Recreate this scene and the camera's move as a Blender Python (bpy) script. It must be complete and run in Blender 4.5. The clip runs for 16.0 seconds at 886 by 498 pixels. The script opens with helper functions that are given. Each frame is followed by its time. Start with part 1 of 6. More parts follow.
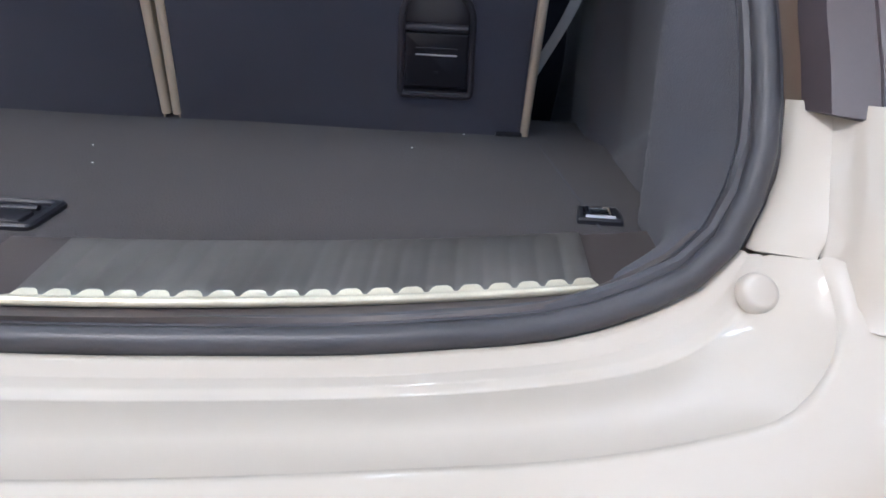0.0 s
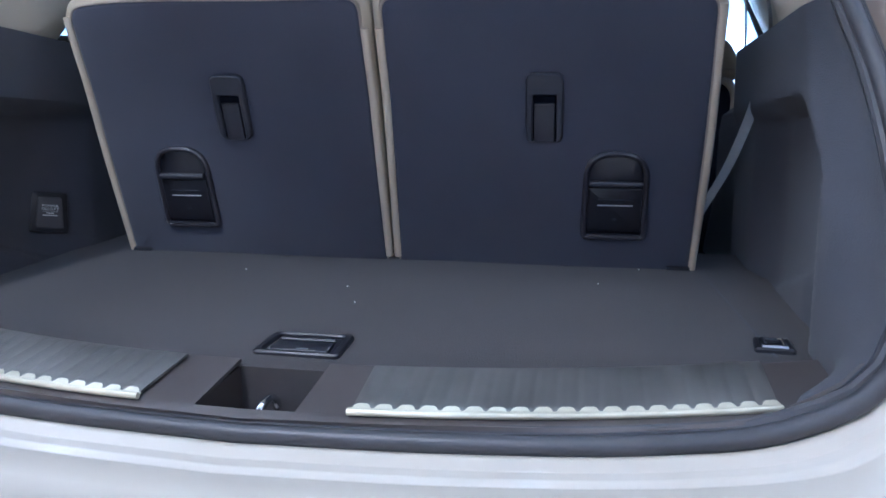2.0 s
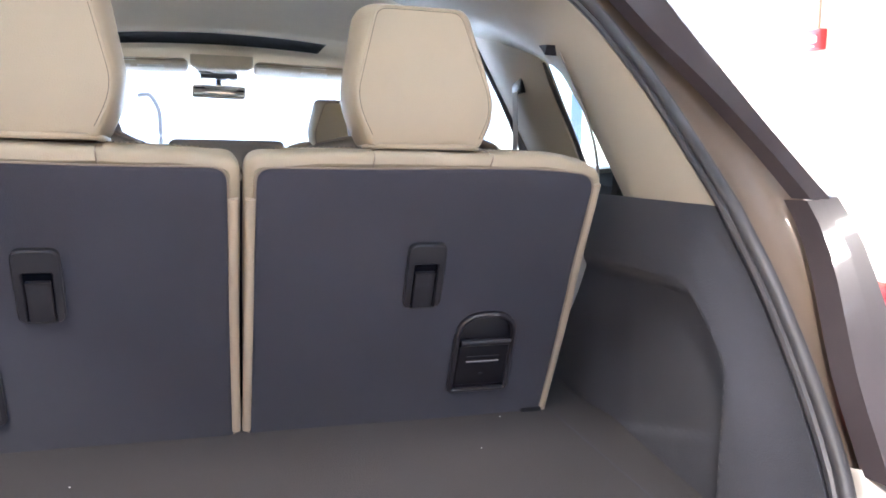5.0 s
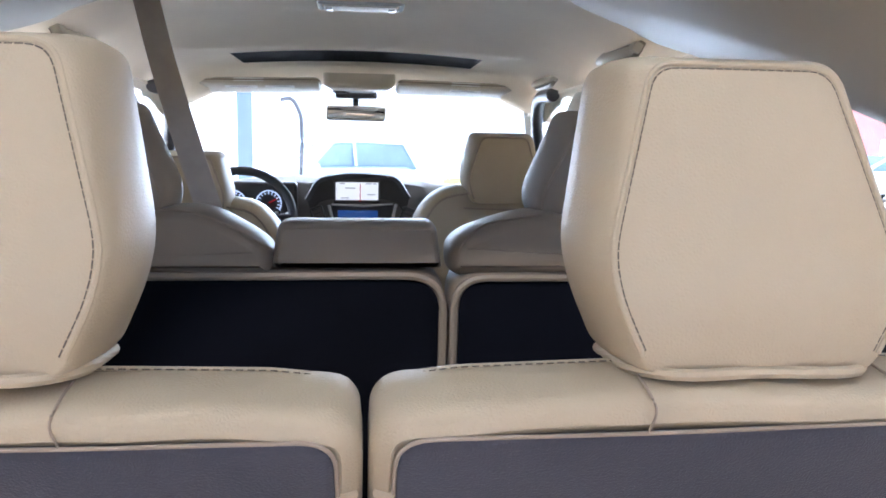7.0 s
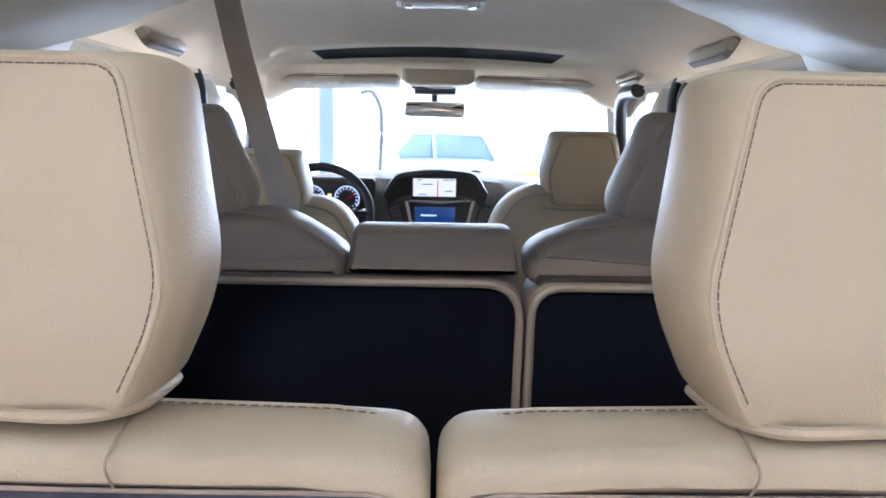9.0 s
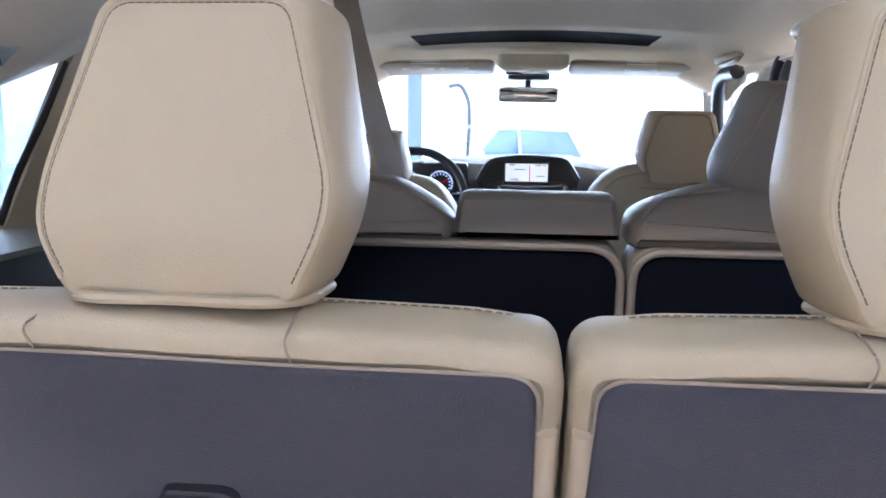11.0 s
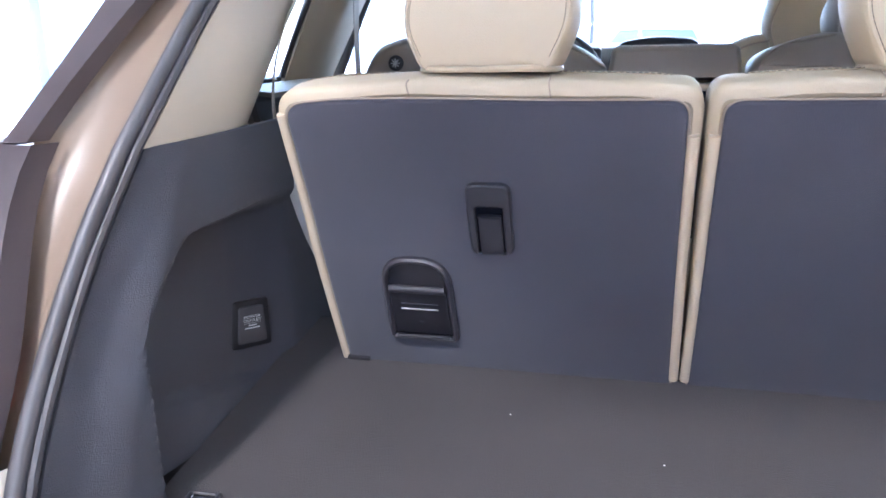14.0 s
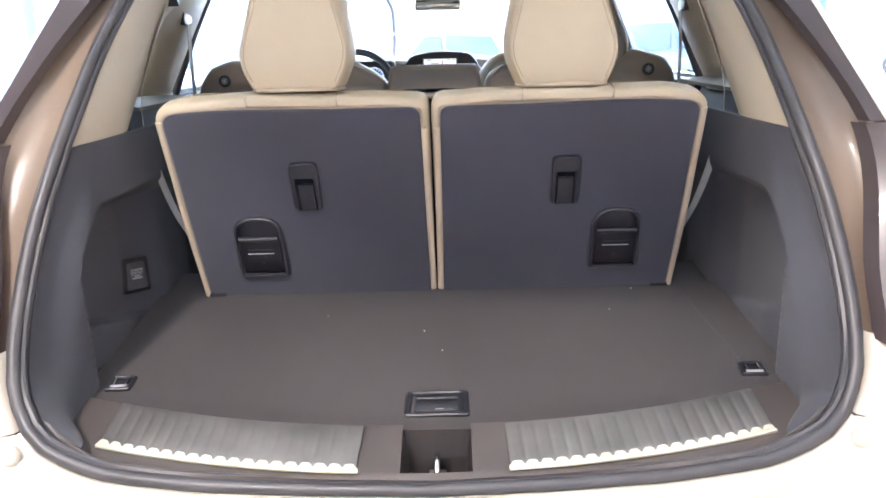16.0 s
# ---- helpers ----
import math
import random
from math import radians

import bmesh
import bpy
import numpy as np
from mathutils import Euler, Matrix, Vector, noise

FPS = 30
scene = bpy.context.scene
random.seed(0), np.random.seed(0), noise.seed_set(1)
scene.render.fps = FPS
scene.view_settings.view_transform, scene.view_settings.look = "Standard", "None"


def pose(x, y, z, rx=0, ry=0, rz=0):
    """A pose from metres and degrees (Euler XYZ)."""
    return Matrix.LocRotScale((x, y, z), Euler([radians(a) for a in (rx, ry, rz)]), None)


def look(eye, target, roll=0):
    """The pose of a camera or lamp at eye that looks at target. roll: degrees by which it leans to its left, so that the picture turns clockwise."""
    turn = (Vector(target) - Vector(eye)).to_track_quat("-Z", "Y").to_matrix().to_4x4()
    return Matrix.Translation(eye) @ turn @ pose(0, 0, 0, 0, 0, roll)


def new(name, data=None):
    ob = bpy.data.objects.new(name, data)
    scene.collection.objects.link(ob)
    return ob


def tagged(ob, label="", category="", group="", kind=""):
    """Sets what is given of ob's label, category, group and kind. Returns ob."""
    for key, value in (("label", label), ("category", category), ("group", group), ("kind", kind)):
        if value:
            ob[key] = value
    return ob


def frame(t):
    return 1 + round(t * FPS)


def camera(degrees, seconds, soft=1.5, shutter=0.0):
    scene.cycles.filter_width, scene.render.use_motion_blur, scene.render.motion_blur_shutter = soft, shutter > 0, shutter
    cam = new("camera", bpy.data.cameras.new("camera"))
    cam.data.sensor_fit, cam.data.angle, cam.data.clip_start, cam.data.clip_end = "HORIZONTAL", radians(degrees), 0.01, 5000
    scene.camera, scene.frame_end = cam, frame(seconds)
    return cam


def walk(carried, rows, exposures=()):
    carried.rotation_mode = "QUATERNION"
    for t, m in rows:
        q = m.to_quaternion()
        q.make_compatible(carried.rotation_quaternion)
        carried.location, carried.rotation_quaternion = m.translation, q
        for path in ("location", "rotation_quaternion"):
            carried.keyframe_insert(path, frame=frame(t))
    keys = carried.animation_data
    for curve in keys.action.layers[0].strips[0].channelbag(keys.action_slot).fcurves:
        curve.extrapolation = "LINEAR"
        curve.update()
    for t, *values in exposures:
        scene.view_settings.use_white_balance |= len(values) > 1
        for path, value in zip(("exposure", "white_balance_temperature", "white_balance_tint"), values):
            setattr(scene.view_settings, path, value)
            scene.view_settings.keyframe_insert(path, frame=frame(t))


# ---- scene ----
# camera and its way
cam = camera(60.2, 16.0, soft=1.7)
PATH = [
    (0.0, (0.396, -1.084, 0.886), (0.384, 0.854, 0.391), 3.1),
    (0.3, (0.392, -1.098, 0.89), (0.322, 0.851, 0.446), 2.1),
    (0.5, (0.388, -1.11, 0.893), (0.325, 0.847, 0.486), 1.8),
    (0.7, (0.383, -1.122, 0.898), (0.337, 0.84, 0.512), 1.5),
    (1, (0.356, -1.159, 0.909), (0.282, 0.823, 0.651), 1.2),
    (1.5, (0.307, -1.203, 0.953), (0.133, 0.775, 0.713), 1.2),
    (2, (0.317, -1.281, 0.951), (-0.038, 0.674, 0.719), 0.8),
    (2.5, (0.319, -1.394, 0.996), (-0.067, 0.551, 0.737), 1.1),
    (3, (0.27, -1.446, 1.077), (0.033, 0.516, 0.773), 1.2),
    (3.5, (0.165, -1.465, 1.126), (0.232, 0.512, 0.833), -0.1),
    (3.7, (0.125, -1.458, 1.132), (0.339, 0.511, 0.85), -0.4),
    (5.8, (-0.055, -0.912, 1.241), (0.534, 0.987, 1.013), 1.1),
    (6, (-0.055, -0.857, 1.249), (0.478, 1.057, 1.02), 1.1),
    (6.5, (-0.037, -0.715, 1.291), (0.334, 1.235, 1.044), 1.1),
    (7, (-0.005, -0.589, 1.35), (0.218, 1.381, 1.084), 0.9),
    (7.5, (-0.002, -0.552, 1.373), (0.117, 1.425, 1.09), 0.9),
    (8, (-0.001, -0.548, 1.372), (0.059, 1.429, 1.081), 1.0),
    (10.5, (-0.01, -0.559, 1.345), (-0.087, 1.418, 1.051), 1.0),
    (11, (-0.032, -0.606, 1.324), (-0.226, 1.362, 1.022), 0.8),
    (11.5, (-0.075, -0.658, 1.301), (-0.405, 1.287, 0.972), 0.5),
    (12, (-0.12, -0.716, 1.285), (-0.589, 1.193, 0.919), 0.2),
    (12.5, (-0.145, -0.781, 1.266), (-0.687, 1.097, 0.844), -0.5),
    (13, (-0.143, -0.85, 1.252), (-0.683, 1.014, 0.768), -0.9),
    (13.5, (-0.124, -0.936, 1.252), (-0.648, 0.925, 0.739), -1.0),
    (14, (-0.072, -1.037, 1.25), (-0.55, 0.832, 0.724), -1.3),
    (14.5, (-0.003, -1.169, 1.268), (-0.392, 0.711, 0.707), -1.5),
    (15, (0.027, -1.276, 1.281), (-0.237, 0.626, 0.722), -1.7),
    (15.5, (0.023, -1.422, 1.29), (-0.094, 0.498, 0.744), -1.9),
    (16, (0.036, -1.568, 1.296), (0.009, 0.362, 0.77), -1.7),
]
walk(cam, [(t, look(eye, target, roll)) for t, eye, target, roll in PATH],
     exposures=[(0.0, 2.5, 5000, 11), (1.5, 2.25, 4800, 11), (2.0, 2.4, 4400, 10), (2.5, 2.85, 4950, 11), (3.0, 3.05, 5950, 12), (3.7, 3.15, 5800, 13), (5.8, 3.1, 5350, 14), (7.0, 3.0, 5400, 15),
                (10.5, 2.98, 5250, 15), (11.5, 2.88, 5150, 15), (12.5, 3.0, 5200, 15), (13.5, 3.35, 4950, 15), (14.5, 3.55, 5000, 14), (15.2, 3.55, 5300, 14), (16.0, 3.35, 5550, 13)])

# ---- world and light ----
SUN_EL, SUN_AZ = radians(36), radians(285)   # azimuth clockwise from +y
world = bpy.data.worlds.new("sky")
scene.world = world
world.use_nodes = True
wn = world.node_tree.nodes
sky = wn.new("ShaderNodeTexSky")
sky.sky_type, sky.sun_disc, sky.sun_elevation, sky.sun_rotation = "NISHITA", False, SUN_EL, SUN_AZ
world.node_tree.links.new(sky.outputs[0], wn["Background"].inputs[0])
wn["Background"].inputs[1].default_value = 0.15
sun_data = bpy.data.lights.new("sun", "SUN")
sun_data.energy, sun_data.angle, sun_data.color = 5.0, radians(0.53), (1.0, 0.95, 0.88)
sun_lamp = new("sun", sun_data)
sun_dir = Vector((math.sin(SUN_AZ) * math.cos(SUN_EL), math.cos(SUN_AZ) * math.cos(SUN_EL), math.sin(SUN_EL)))
sun_lamp.matrix_world = look(sun_dir * 30, (0, 0, 0))


def area_lamp(name, x, y, z, target, w, h, watts, color=(0.93, 0.97, 1.0)):
    """An area lamp: daylight in the front door's opening, or an added source."""
    d = bpy.data.lights.new(name, "AREA")
    d.shape, d.size, d.size_y, d.energy, d.color = "RECTANGLE", w, h, watts, color
    ob = new(name, d)
    ob.matrix_world = look((x, y, z), target)
    return ob


# added warm key lamp behind the car, unseen, placed for the floor's shadow edge
area_lamp("added_key_lamp", -1.15, -2.95, 4.03, (-1.15, -2.95, 0), 0.45, 0.45, 34, (1.0, 0.84, 0.66))
area_lamp("daylight_front_door", 1.6, 7.72, 1.75, (0.6, 0, 1.65), 5.2, 3.2, 140, (0.86, 0.93, 1.0))
# added fill from high at the rear, set to miss the second row
area_lamp("added_rear_fill", 2.0, -8.2, 3.55, (-0.2, 0, 0.9), 3.8, 1.0, 7, (0.94, 0.97, 1.0))


# ---- materials ----
def material(name):
    m = bpy.data.materials.new(name)
    m.use_nodes = True
    return m, m.node_tree.nodes, m.node_tree.links, m.node_tree.nodes["Principled BSDF"]


def coords(nodes, links, scale):
    tc, mp = nodes.new("ShaderNodeTexCoord"), nodes.new("ShaderNodeMapping")
    mp.inputs["Scale"].default_value = scale if isinstance(scale, tuple) else (scale,) * 3
    links.new(tc.outputs["Object"], mp.inputs[0])
    return mp.outputs[0]


def surface(name, color, rough=0.6, metal=0.0, fine=400.0, coarse=6.0, bump=0.15, vary=0.12, coat=0.0,
            pattern="noise", dist=0.001, sheen=0.0, stain=None, rough_vary=0.1, spec=0.5):
    """A surface with fine grain (bump) and broad, weak changes of tone and gloss."""
    m, n, l, p = material(name)
    v = coords(n, l, 1.0)
    big = n.new("ShaderNodeTexNoise")
    big.inputs["Scale"].default_value, big.inputs["Detail"].default_value = coarse, 5
    l.new(v, big.inputs["Vector"])
    if pattern == "noise":
        small = n.new("ShaderNodeTexNoise")
        small.inputs["Detail"].default_value = 3
        out = small.outputs["Fac"]
    else:
        small = n.new("ShaderNodeTexVoronoi")
        small.feature = "DISTANCE_TO_EDGE" if pattern == "cells" else "F1"
        out = small.outputs["Distance"]
    small.inputs["Scale"].default_value = fine
    l.new(v, small.inputs["Vector"])
    mix = n.new("ShaderNodeMixRGB")
    lo = tuple(c * (1 - vary) for c in color)
    hi = tuple(min(1, c * (1 + vary)) for c in color)
    if stain:
        lo = stain
    mix.inputs[1].default_value, mix.inputs[2].default_value = (*lo, 1), (*hi, 1)
    ramp = n.new("ShaderNodeMapRange")
    ramp.inputs["From Min"].default_value, ramp.inputs["From Max"].default_value = 0.3, 0.7
    l.new(big.outputs["Fac"], ramp.inputs["Value"])
    add = n.new("ShaderNodeMath")
    add.operation = "MULTIPLY_ADD"
    l.new(out, add.inputs[0])
    add.inputs[1].default_value = 0.5 if pattern == "noise" else 0.0
    l.new(ramp.outputs[0], add.inputs[2])
    sub = n.new("ShaderNodeMath")
    sub.operation, sub.use_clamp = "SUBTRACT", True
    l.new(add.outputs[0], sub.inputs[0])
    sub.inputs[1].default_value = 0.25 if pattern == "noise" else 0.0
    l.new(sub.outputs[0], mix.inputs[0])
    l.new(mix.outputs[0], p.inputs["Base Color"])
    rr = n.new("ShaderNodeMapRange")
    rr.inputs["To Min"].default_value, rr.inputs["To Max"].default_value = max(0.02, rough - rough_vary), min(1, rough + rough_vary)
    l.new(big.outputs["Fac"], rr.inputs["Value"])
    l.new(rr.outputs[0], p.inputs["Roughness"])
    p.inputs["Metallic"].default_value = metal
    p.inputs["Coat Weight"].default_value = coat
    p.inputs["Coat Roughness"].default_value = 0.05
    p.inputs["Specular IOR Level"].default_value = spec
    if sheen:
        p.inputs["Sheen Weight"].default_value = sheen
        p.inputs["Sheen Roughness"].default_value = 0.5
    if bump:
        b = n.new("ShaderNodeBump")
        b.inputs["Strength"].default_value, b.inputs["Distance"].default_value = bump, dist
        l.new(out, b.inputs["Height"])
        l.new(b.outputs[0], p.inputs["Normal"])
    return m


def glow(name, color, strength, base=None):
    m, n, l, p = material(name)
    p.inputs["Base Color"].default_value = (*(base or color), 1)
    p.inputs["Emission Color"].default_value, p.inputs["Emission Strength"].default_value = (*color, 1), strength
    p.inputs["Roughness"].default_value = 0.25
    return m


def pane(name, tint=(0.9, 0.95, 0.93), gloss=0.02):
    """Thin glass: lets light straight through, with a mirror-like surface at grazing angles."""
    m, n, l, p = material(name)
    n.remove(p)
    clear, shine, mix, fr = (n.new(k) for k in ("ShaderNodeBsdfTransparent", "ShaderNodeBsdfGlossy", "ShaderNodeMixShader", "ShaderNodeLayerWeight"))
    clear.inputs[0].default_value = (*tint, 1)
    shine.inputs["Roughness"].default_value = gloss
    fr.inputs[0].default_value = 0.5
    power, keep = n.new("ShaderNodeMath"), n.new("ShaderNodeMath")
    power.operation, keep.operation = "POWER", "MULTIPLY_ADD"
    power.inputs[1].default_value = 5.0
    keep.inputs[1].default_value, keep.inputs[2].default_value = 0.7, 0.03
    l.new(fr.outputs["Facing"], power.inputs[0])
    l.new(power.outputs[0], keep.inputs[0])
    l.new(keep.outputs[0], mix.inputs[0])
    l.new(clear.outputs[0], mix.inputs[1])
    l.new(shine.outputs[0], mix.inputs[2])
    l.new(mix.outputs[0], n["Material Output"].inputs[0])
    return m


LEATHER = surface("beige_leather", (0.41, 0.348, 0.248), 0.5, fine=330, coarse=5, bump=0.35, vary=0.05, pattern="cells", dist=0.0012)
# beige leather toned down; the second row's shade is in this colour
LEATHER_2 = surface("shaded_beige_leather", (0.265, 0.225, 0.18), 0.5, fine=330, coarse=5, bump=0.3, vary=0.06, pattern="cells", dist=0.001)
VINYL = surface("beige_vinyl_piping", (0.50, 0.425, 0.315), 0.45, fine=500, coarse=14, bump=0.1, vary=0.06)
THREAD = surface("dark_thread", (0.10, 0.085, 0.07), 0.8, fine=900, bump=0.2)
# crease shade along seams and welts, put in as a darker leather tone
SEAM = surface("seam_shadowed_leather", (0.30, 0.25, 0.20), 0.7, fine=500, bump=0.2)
FABRIC = surface("charcoal_seatback_fabric", (0.0465, 0.0485, 0.067), 0.95, fine=700, coarse=3.5, bump=0.5, vary=0.16, dist=0.0015, sheen=0.25)
# far darker than FABRIC; second-row backs, strap slot floors and the sunroof sheet
FABRIC_2 = surface("near_black_matte", (0.0045, 0.0055, 0.010), 0.95, fine=700, coarse=4, bump=0.5, vary=0.2, dist=0.0015, spec=0.08)
CARPET = surface("dark_cargo_carpet", (0.038, 0.033, 0.033), 1.0, fine=520, coarse=3.0, bump=0.8, vary=0.22, dist=0.002, sheen=0.15, spec=0.2)
WALL_CARPET = surface("dark_side_trim_carpet", (0.067, 0.069, 0.084), 0.95, fine=560, coarse=3.5, bump=0.6, vary=0.18, dist=0.0015, sheen=0.1, spec=0.2)
CABIN_CARPET = surface("black_cabin_carpet", (0.02, 0.02, 0.022), 1.0, fine=500, bump=0.6, dist=0.002)
PLASTIC = surface("black_moulded_plastic", (0.016, 0.016, 0.021), 0.36, fine=900, coarse=20, bump=0.2, vary=0.15)
CHARCOAL = surface("charcoal_plastic", (0.025, 0.025, 0.032), 0.5, fine=900, coarse=20, bump=0.25, vary=0.12)
SILL_PLASTIC = surface("dark_brown_sill_plastic", (0.065, 0.055, 0.052), 0.42, fine=800, coarse=10, bump=0.25, vary=0.15)
DARK_TRIM = surface("dark_navy_dash_plastic", (0.035, 0.038, 0.048), 0.55, fine=700, coarse=10, bump=0.3, vary=0.15)
GARNISH = surface("dark_plum_pillar_garnish", (0.062, 0.050, 0.055), 0.34, fine=300, coarse=8, bump=0.0, vary=0.1, coat=0.25)
DASH = surface("grey_dashboard_skin", (0.105, 0.100, 0.098), 0.6, fine=700, coarse=10, bump=0.3, vary=0.1)
LOW_GREY = surface("grey_flap_plastic", (0.070, 0.070, 0.076), 0.55, fine=700, coarse=10, bump=0.2, vary=0.1)
LEDGE = surface("grey_green_ledge_trim", (0.17, 0.175, 0.16), 0.45, fine=900, coarse=6, bump=0.15, vary=0.06)
GLOSS_BLACK = surface("gloss_black_garnish", (0.032, 0.030, 0.037), 0.36, fine=300, coarse=8, bump=0.0, vary=0.1, coat=0.25)
RUBBER = surface("charcoal_rubber_seal", (0.050, 0.049, 0.055), 0.42, fine=600, coarse=12, bump=0.15, vary=0.2)
TRIM = surface("beige_pillar_plastic", (0.54, 0.485, 0.385), 0.55, fine=900, coarse=4, bump=0.15, vary=0.04)
HEADLINER = surface("cream_headliner_cloth", (0.90, 0.81, 0.67), 0.95, fine=800, coarse=4, bump=0.3, vary=0.04, dist=0.001)
PAINT = surface("pearl_white_paint", (0.47, 0.43, 0.365), 0.32, fine=2500, coarse=3, bump=0.02, vary=0.02, coat=0.6, rough_vary=0.02)
# body paint copied darker and tan: the jamb's shade and warm bounce as colour
JAMB = surface("shaded_jamb_paint", (0.215, 0.165, 0.125), 0.36, fine=900, coarse=5, bump=0.05, vary=0.06, coat=0.3)
STEEL = surface("brushed_steel", (0.22, 0.21, 0.20), 0.45, metal=0.8, fine=900, coarse=14, bump=0.25, vary=0.14)
# pale warm, half-metal base paints in the glints along the plates' front edge
BRIGHT_STEEL = surface("glint_tinted_steel", (0.62, 0.58, 0.45), 0.32, metal=0.5, fine=600, coarse=16, bump=0.05, vary=0.2)
CHROME = surface("chrome", (0.75, 0.75, 0.77), 0.12, metal=1.0, fine=300, coarse=10, bump=0.0, vary=0.05)
SILVER = surface("satin_silver_plastic", (0.48, 0.48, 0.50), 0.35, metal=0.6, fine=600, bump=0.05)
MIRROR = surface("mirror_glass", (0.85, 0.87, 0.88), 0.03, metal=1.0, bump=0.0, vary=0.01, rough_vary=0.01)
PALE_WEBBING = surface("pale_grey_belt_webbing", (0.40, 0.39, 0.37), 0.8, fine=900, coarse=30, bump=0.5, vary=0.06)
WEBBING = surface("taupe_belt_webbing", (0.40, 0.36, 0.31), 0.85, fine=900, coarse=30, bump=0.5, vary=0.08)
WHITE_LABEL = surface("white_label", (0.85, 0.85, 0.83), 0.6, fine=200, bump=0.0, vary=0.03)
GREY_INK = surface("grey_ink", (0.35, 0.35, 0.36), 0.7, fine=200, bump=0.0)
PALE_INK = surface("pale_ink", (0.62, 0.64, 0.66), 0.7, fine=200, bump=0.0)
GLASS = pane("clear_car_glass", (0.96, 0.98, 0.97))
PRIVACY = pane("tinted_glass", (0.90, 0.94, 0.94))
RED_LENS = surface("red_lamp_lens", (0.10, 0.002, 0.004), 0.2, fine=200, coarse=12, bump=0.0, vary=0.3, coat=0.1)
LAMP_ON = glow("lit_tail_lamp", (1.0, 0.30, 0.20), 0.60)
RED_ON = glow("red_lamp_glow", (1.0, 0.010, 0.02), 0.10, (0.07, 0.001, 0.003))
SCREEN = glow("map_screen", (0.80, 0.80, 0.78), 0.12)
SCREEN_BLUE = glow("dark_blue_touch_screen", (0.015, 0.06, 0.22), 0.07)
GAUGE = glow("gauge_glow", (0.62, 0.74, 1.0), 0.14)
AMBER = glow("amber_gauge_glow", (0.9, 0.7, 0.25), 0.10)
TYRE = surface("tyre_rubber", (0.02, 0.02, 0.021), 0.8, fine=200, bump=0.2)
CONCRETE = surface("sealed_concrete_floor", (0.62, 0.60, 0.58), 0.35, fine=60, coarse=1.2, bump=0.08, vary=0.15)
WALL_PAINT = surface("tan_wall_paint", (0.62, 0.48, 0.34), 0.75, fine=120, coarse=1.5, bump=0.1, vary=0.05)
CEILING_PAINT = surface("white_ceiling_paint", (0.78, 0.77, 0.74), 0.9, fine=80, coarse=2, bump=0.1, vary=0.04)
FRAME_PAINT = surface("blue_grey_aluminium_frame", (0.13, 0.18, 0.23), 0.4, metal=0.3, fine=300, coarse=3, bump=0.03, vary=0.06)
WHITE_FRAME = surface("white_metal_frame", (0.78, 0.78, 0.78), 0.4, fine=300, coarse=3, bump=0.03, vary=0.04)
RED_PAINT = surface("red_alarm_plastic", (0.55, 0.03, 0.03), 0.35, fine=300, bump=0.02)
CORD = surface("black_cord", (0.04, 0.04, 0.05), 0.6, fine=400, bump=0.1)
CHAIN = surface("dull_steel_chain", (0.30, 0.24, 0.18), 0.5, metal=0.6, fine=400, bump=0.1)
TUBE = glow("led_tube", (1.0, 0.97, 0.93), 6.0)
ASPHALT = surface("pale_concrete_yard", (0.70, 0.68, 0.65), 0.8, fine=30, coarse=0.4, bump=0.2, vary=0.3)
BRICK = surface("red_brick", (0.24, 0.085, 0.075), 0.85, fine=12, coarse=0.6, bump=0.2, vary=0.2)
PALE_WALL = surface("pale_stucco", (0.78, 0.77, 0.74), 0.85, fine=12, coarse=0.5, bump=0.2, vary=0.08)
CAR_GLASS = surface("blue_tinted_glass", (0.15, 0.20, 0.27), 0.35,  fine=3, coarse=0.5, bump=0.0, vary=0.3)
FAR_GLASS = surface("far_window_glass", (0.60, 0.64, 0.67), 0.2, fine=3, coarse=0.5, bump=0.0, vary=0.3)
BLUE_PAINT = surface("blue_car_paint", (0.07, 0.16, 0.30), 0.25, fine=300, coarse=2, bump=0.0, vary=0.1, coat=0.8)
SILVER_PAINT = surface("silver_car_paint", (0.50, 0.54, 0.58), 0.3, fine=300, coarse=2, bump=0.0, vary=0.06, coat=0.6)
GREY_PAINT = surface("grey_car_paint", (0.22, 0.25, 0.28), 0.3, fine=300, coarse=2, bump=0.0, vary=0.1, coat=0.6)
YELLOW = surface("yellow_kerb_paint", (0.65, 0.50, 0.08), 0.7, fine=30, coarse=1, bump=0.1, vary=0.2)
GRASS = surface("dry_grass", (0.10, 0.12, 0.04), 1.0, fine=20, coarse=0.6, bump=0.4, vary=0.4)


# ---- mesh tools ----
def finish(name, bm, mat, parent=None, label="", smooth=True, m=None, flat_angle=40):
    me = bpy.data.meshes.new(name)
    for f in bm.faces:
        f.smooth = smooth
    if smooth:
        lim = radians(flat_angle)
        for e in bm.edges:
            if len(e.link_faces) == 2 and e.calc_face_angle(0.0) > lim:
                e.smooth = False
    bm.to_mesh(me)
    bm.free()
    me.materials.append(mat)
    ob = new(name, me)
    if parent is not None:
        ob.parent = parent
    if m is not None:
        ob.matrix_local = m
    if label:
        tagged(ob, label)
    return ob


def part(name, bm, mat, parent, label="", m=None, smooth=True, flat_angle=40):
    """Links a bmesh as one mesh under a thing or a part."""
    return finish(name, bm, mat, parent, label, smooth, m, flat_angle)


def thing(name, label, category, m=None, group="", kind=""):
    ob = new(name)
    ob.empty_display_size = 0.05
    if m is not None:
        ob.matrix_world = m
    return tagged(ob, label, category, group, kind)


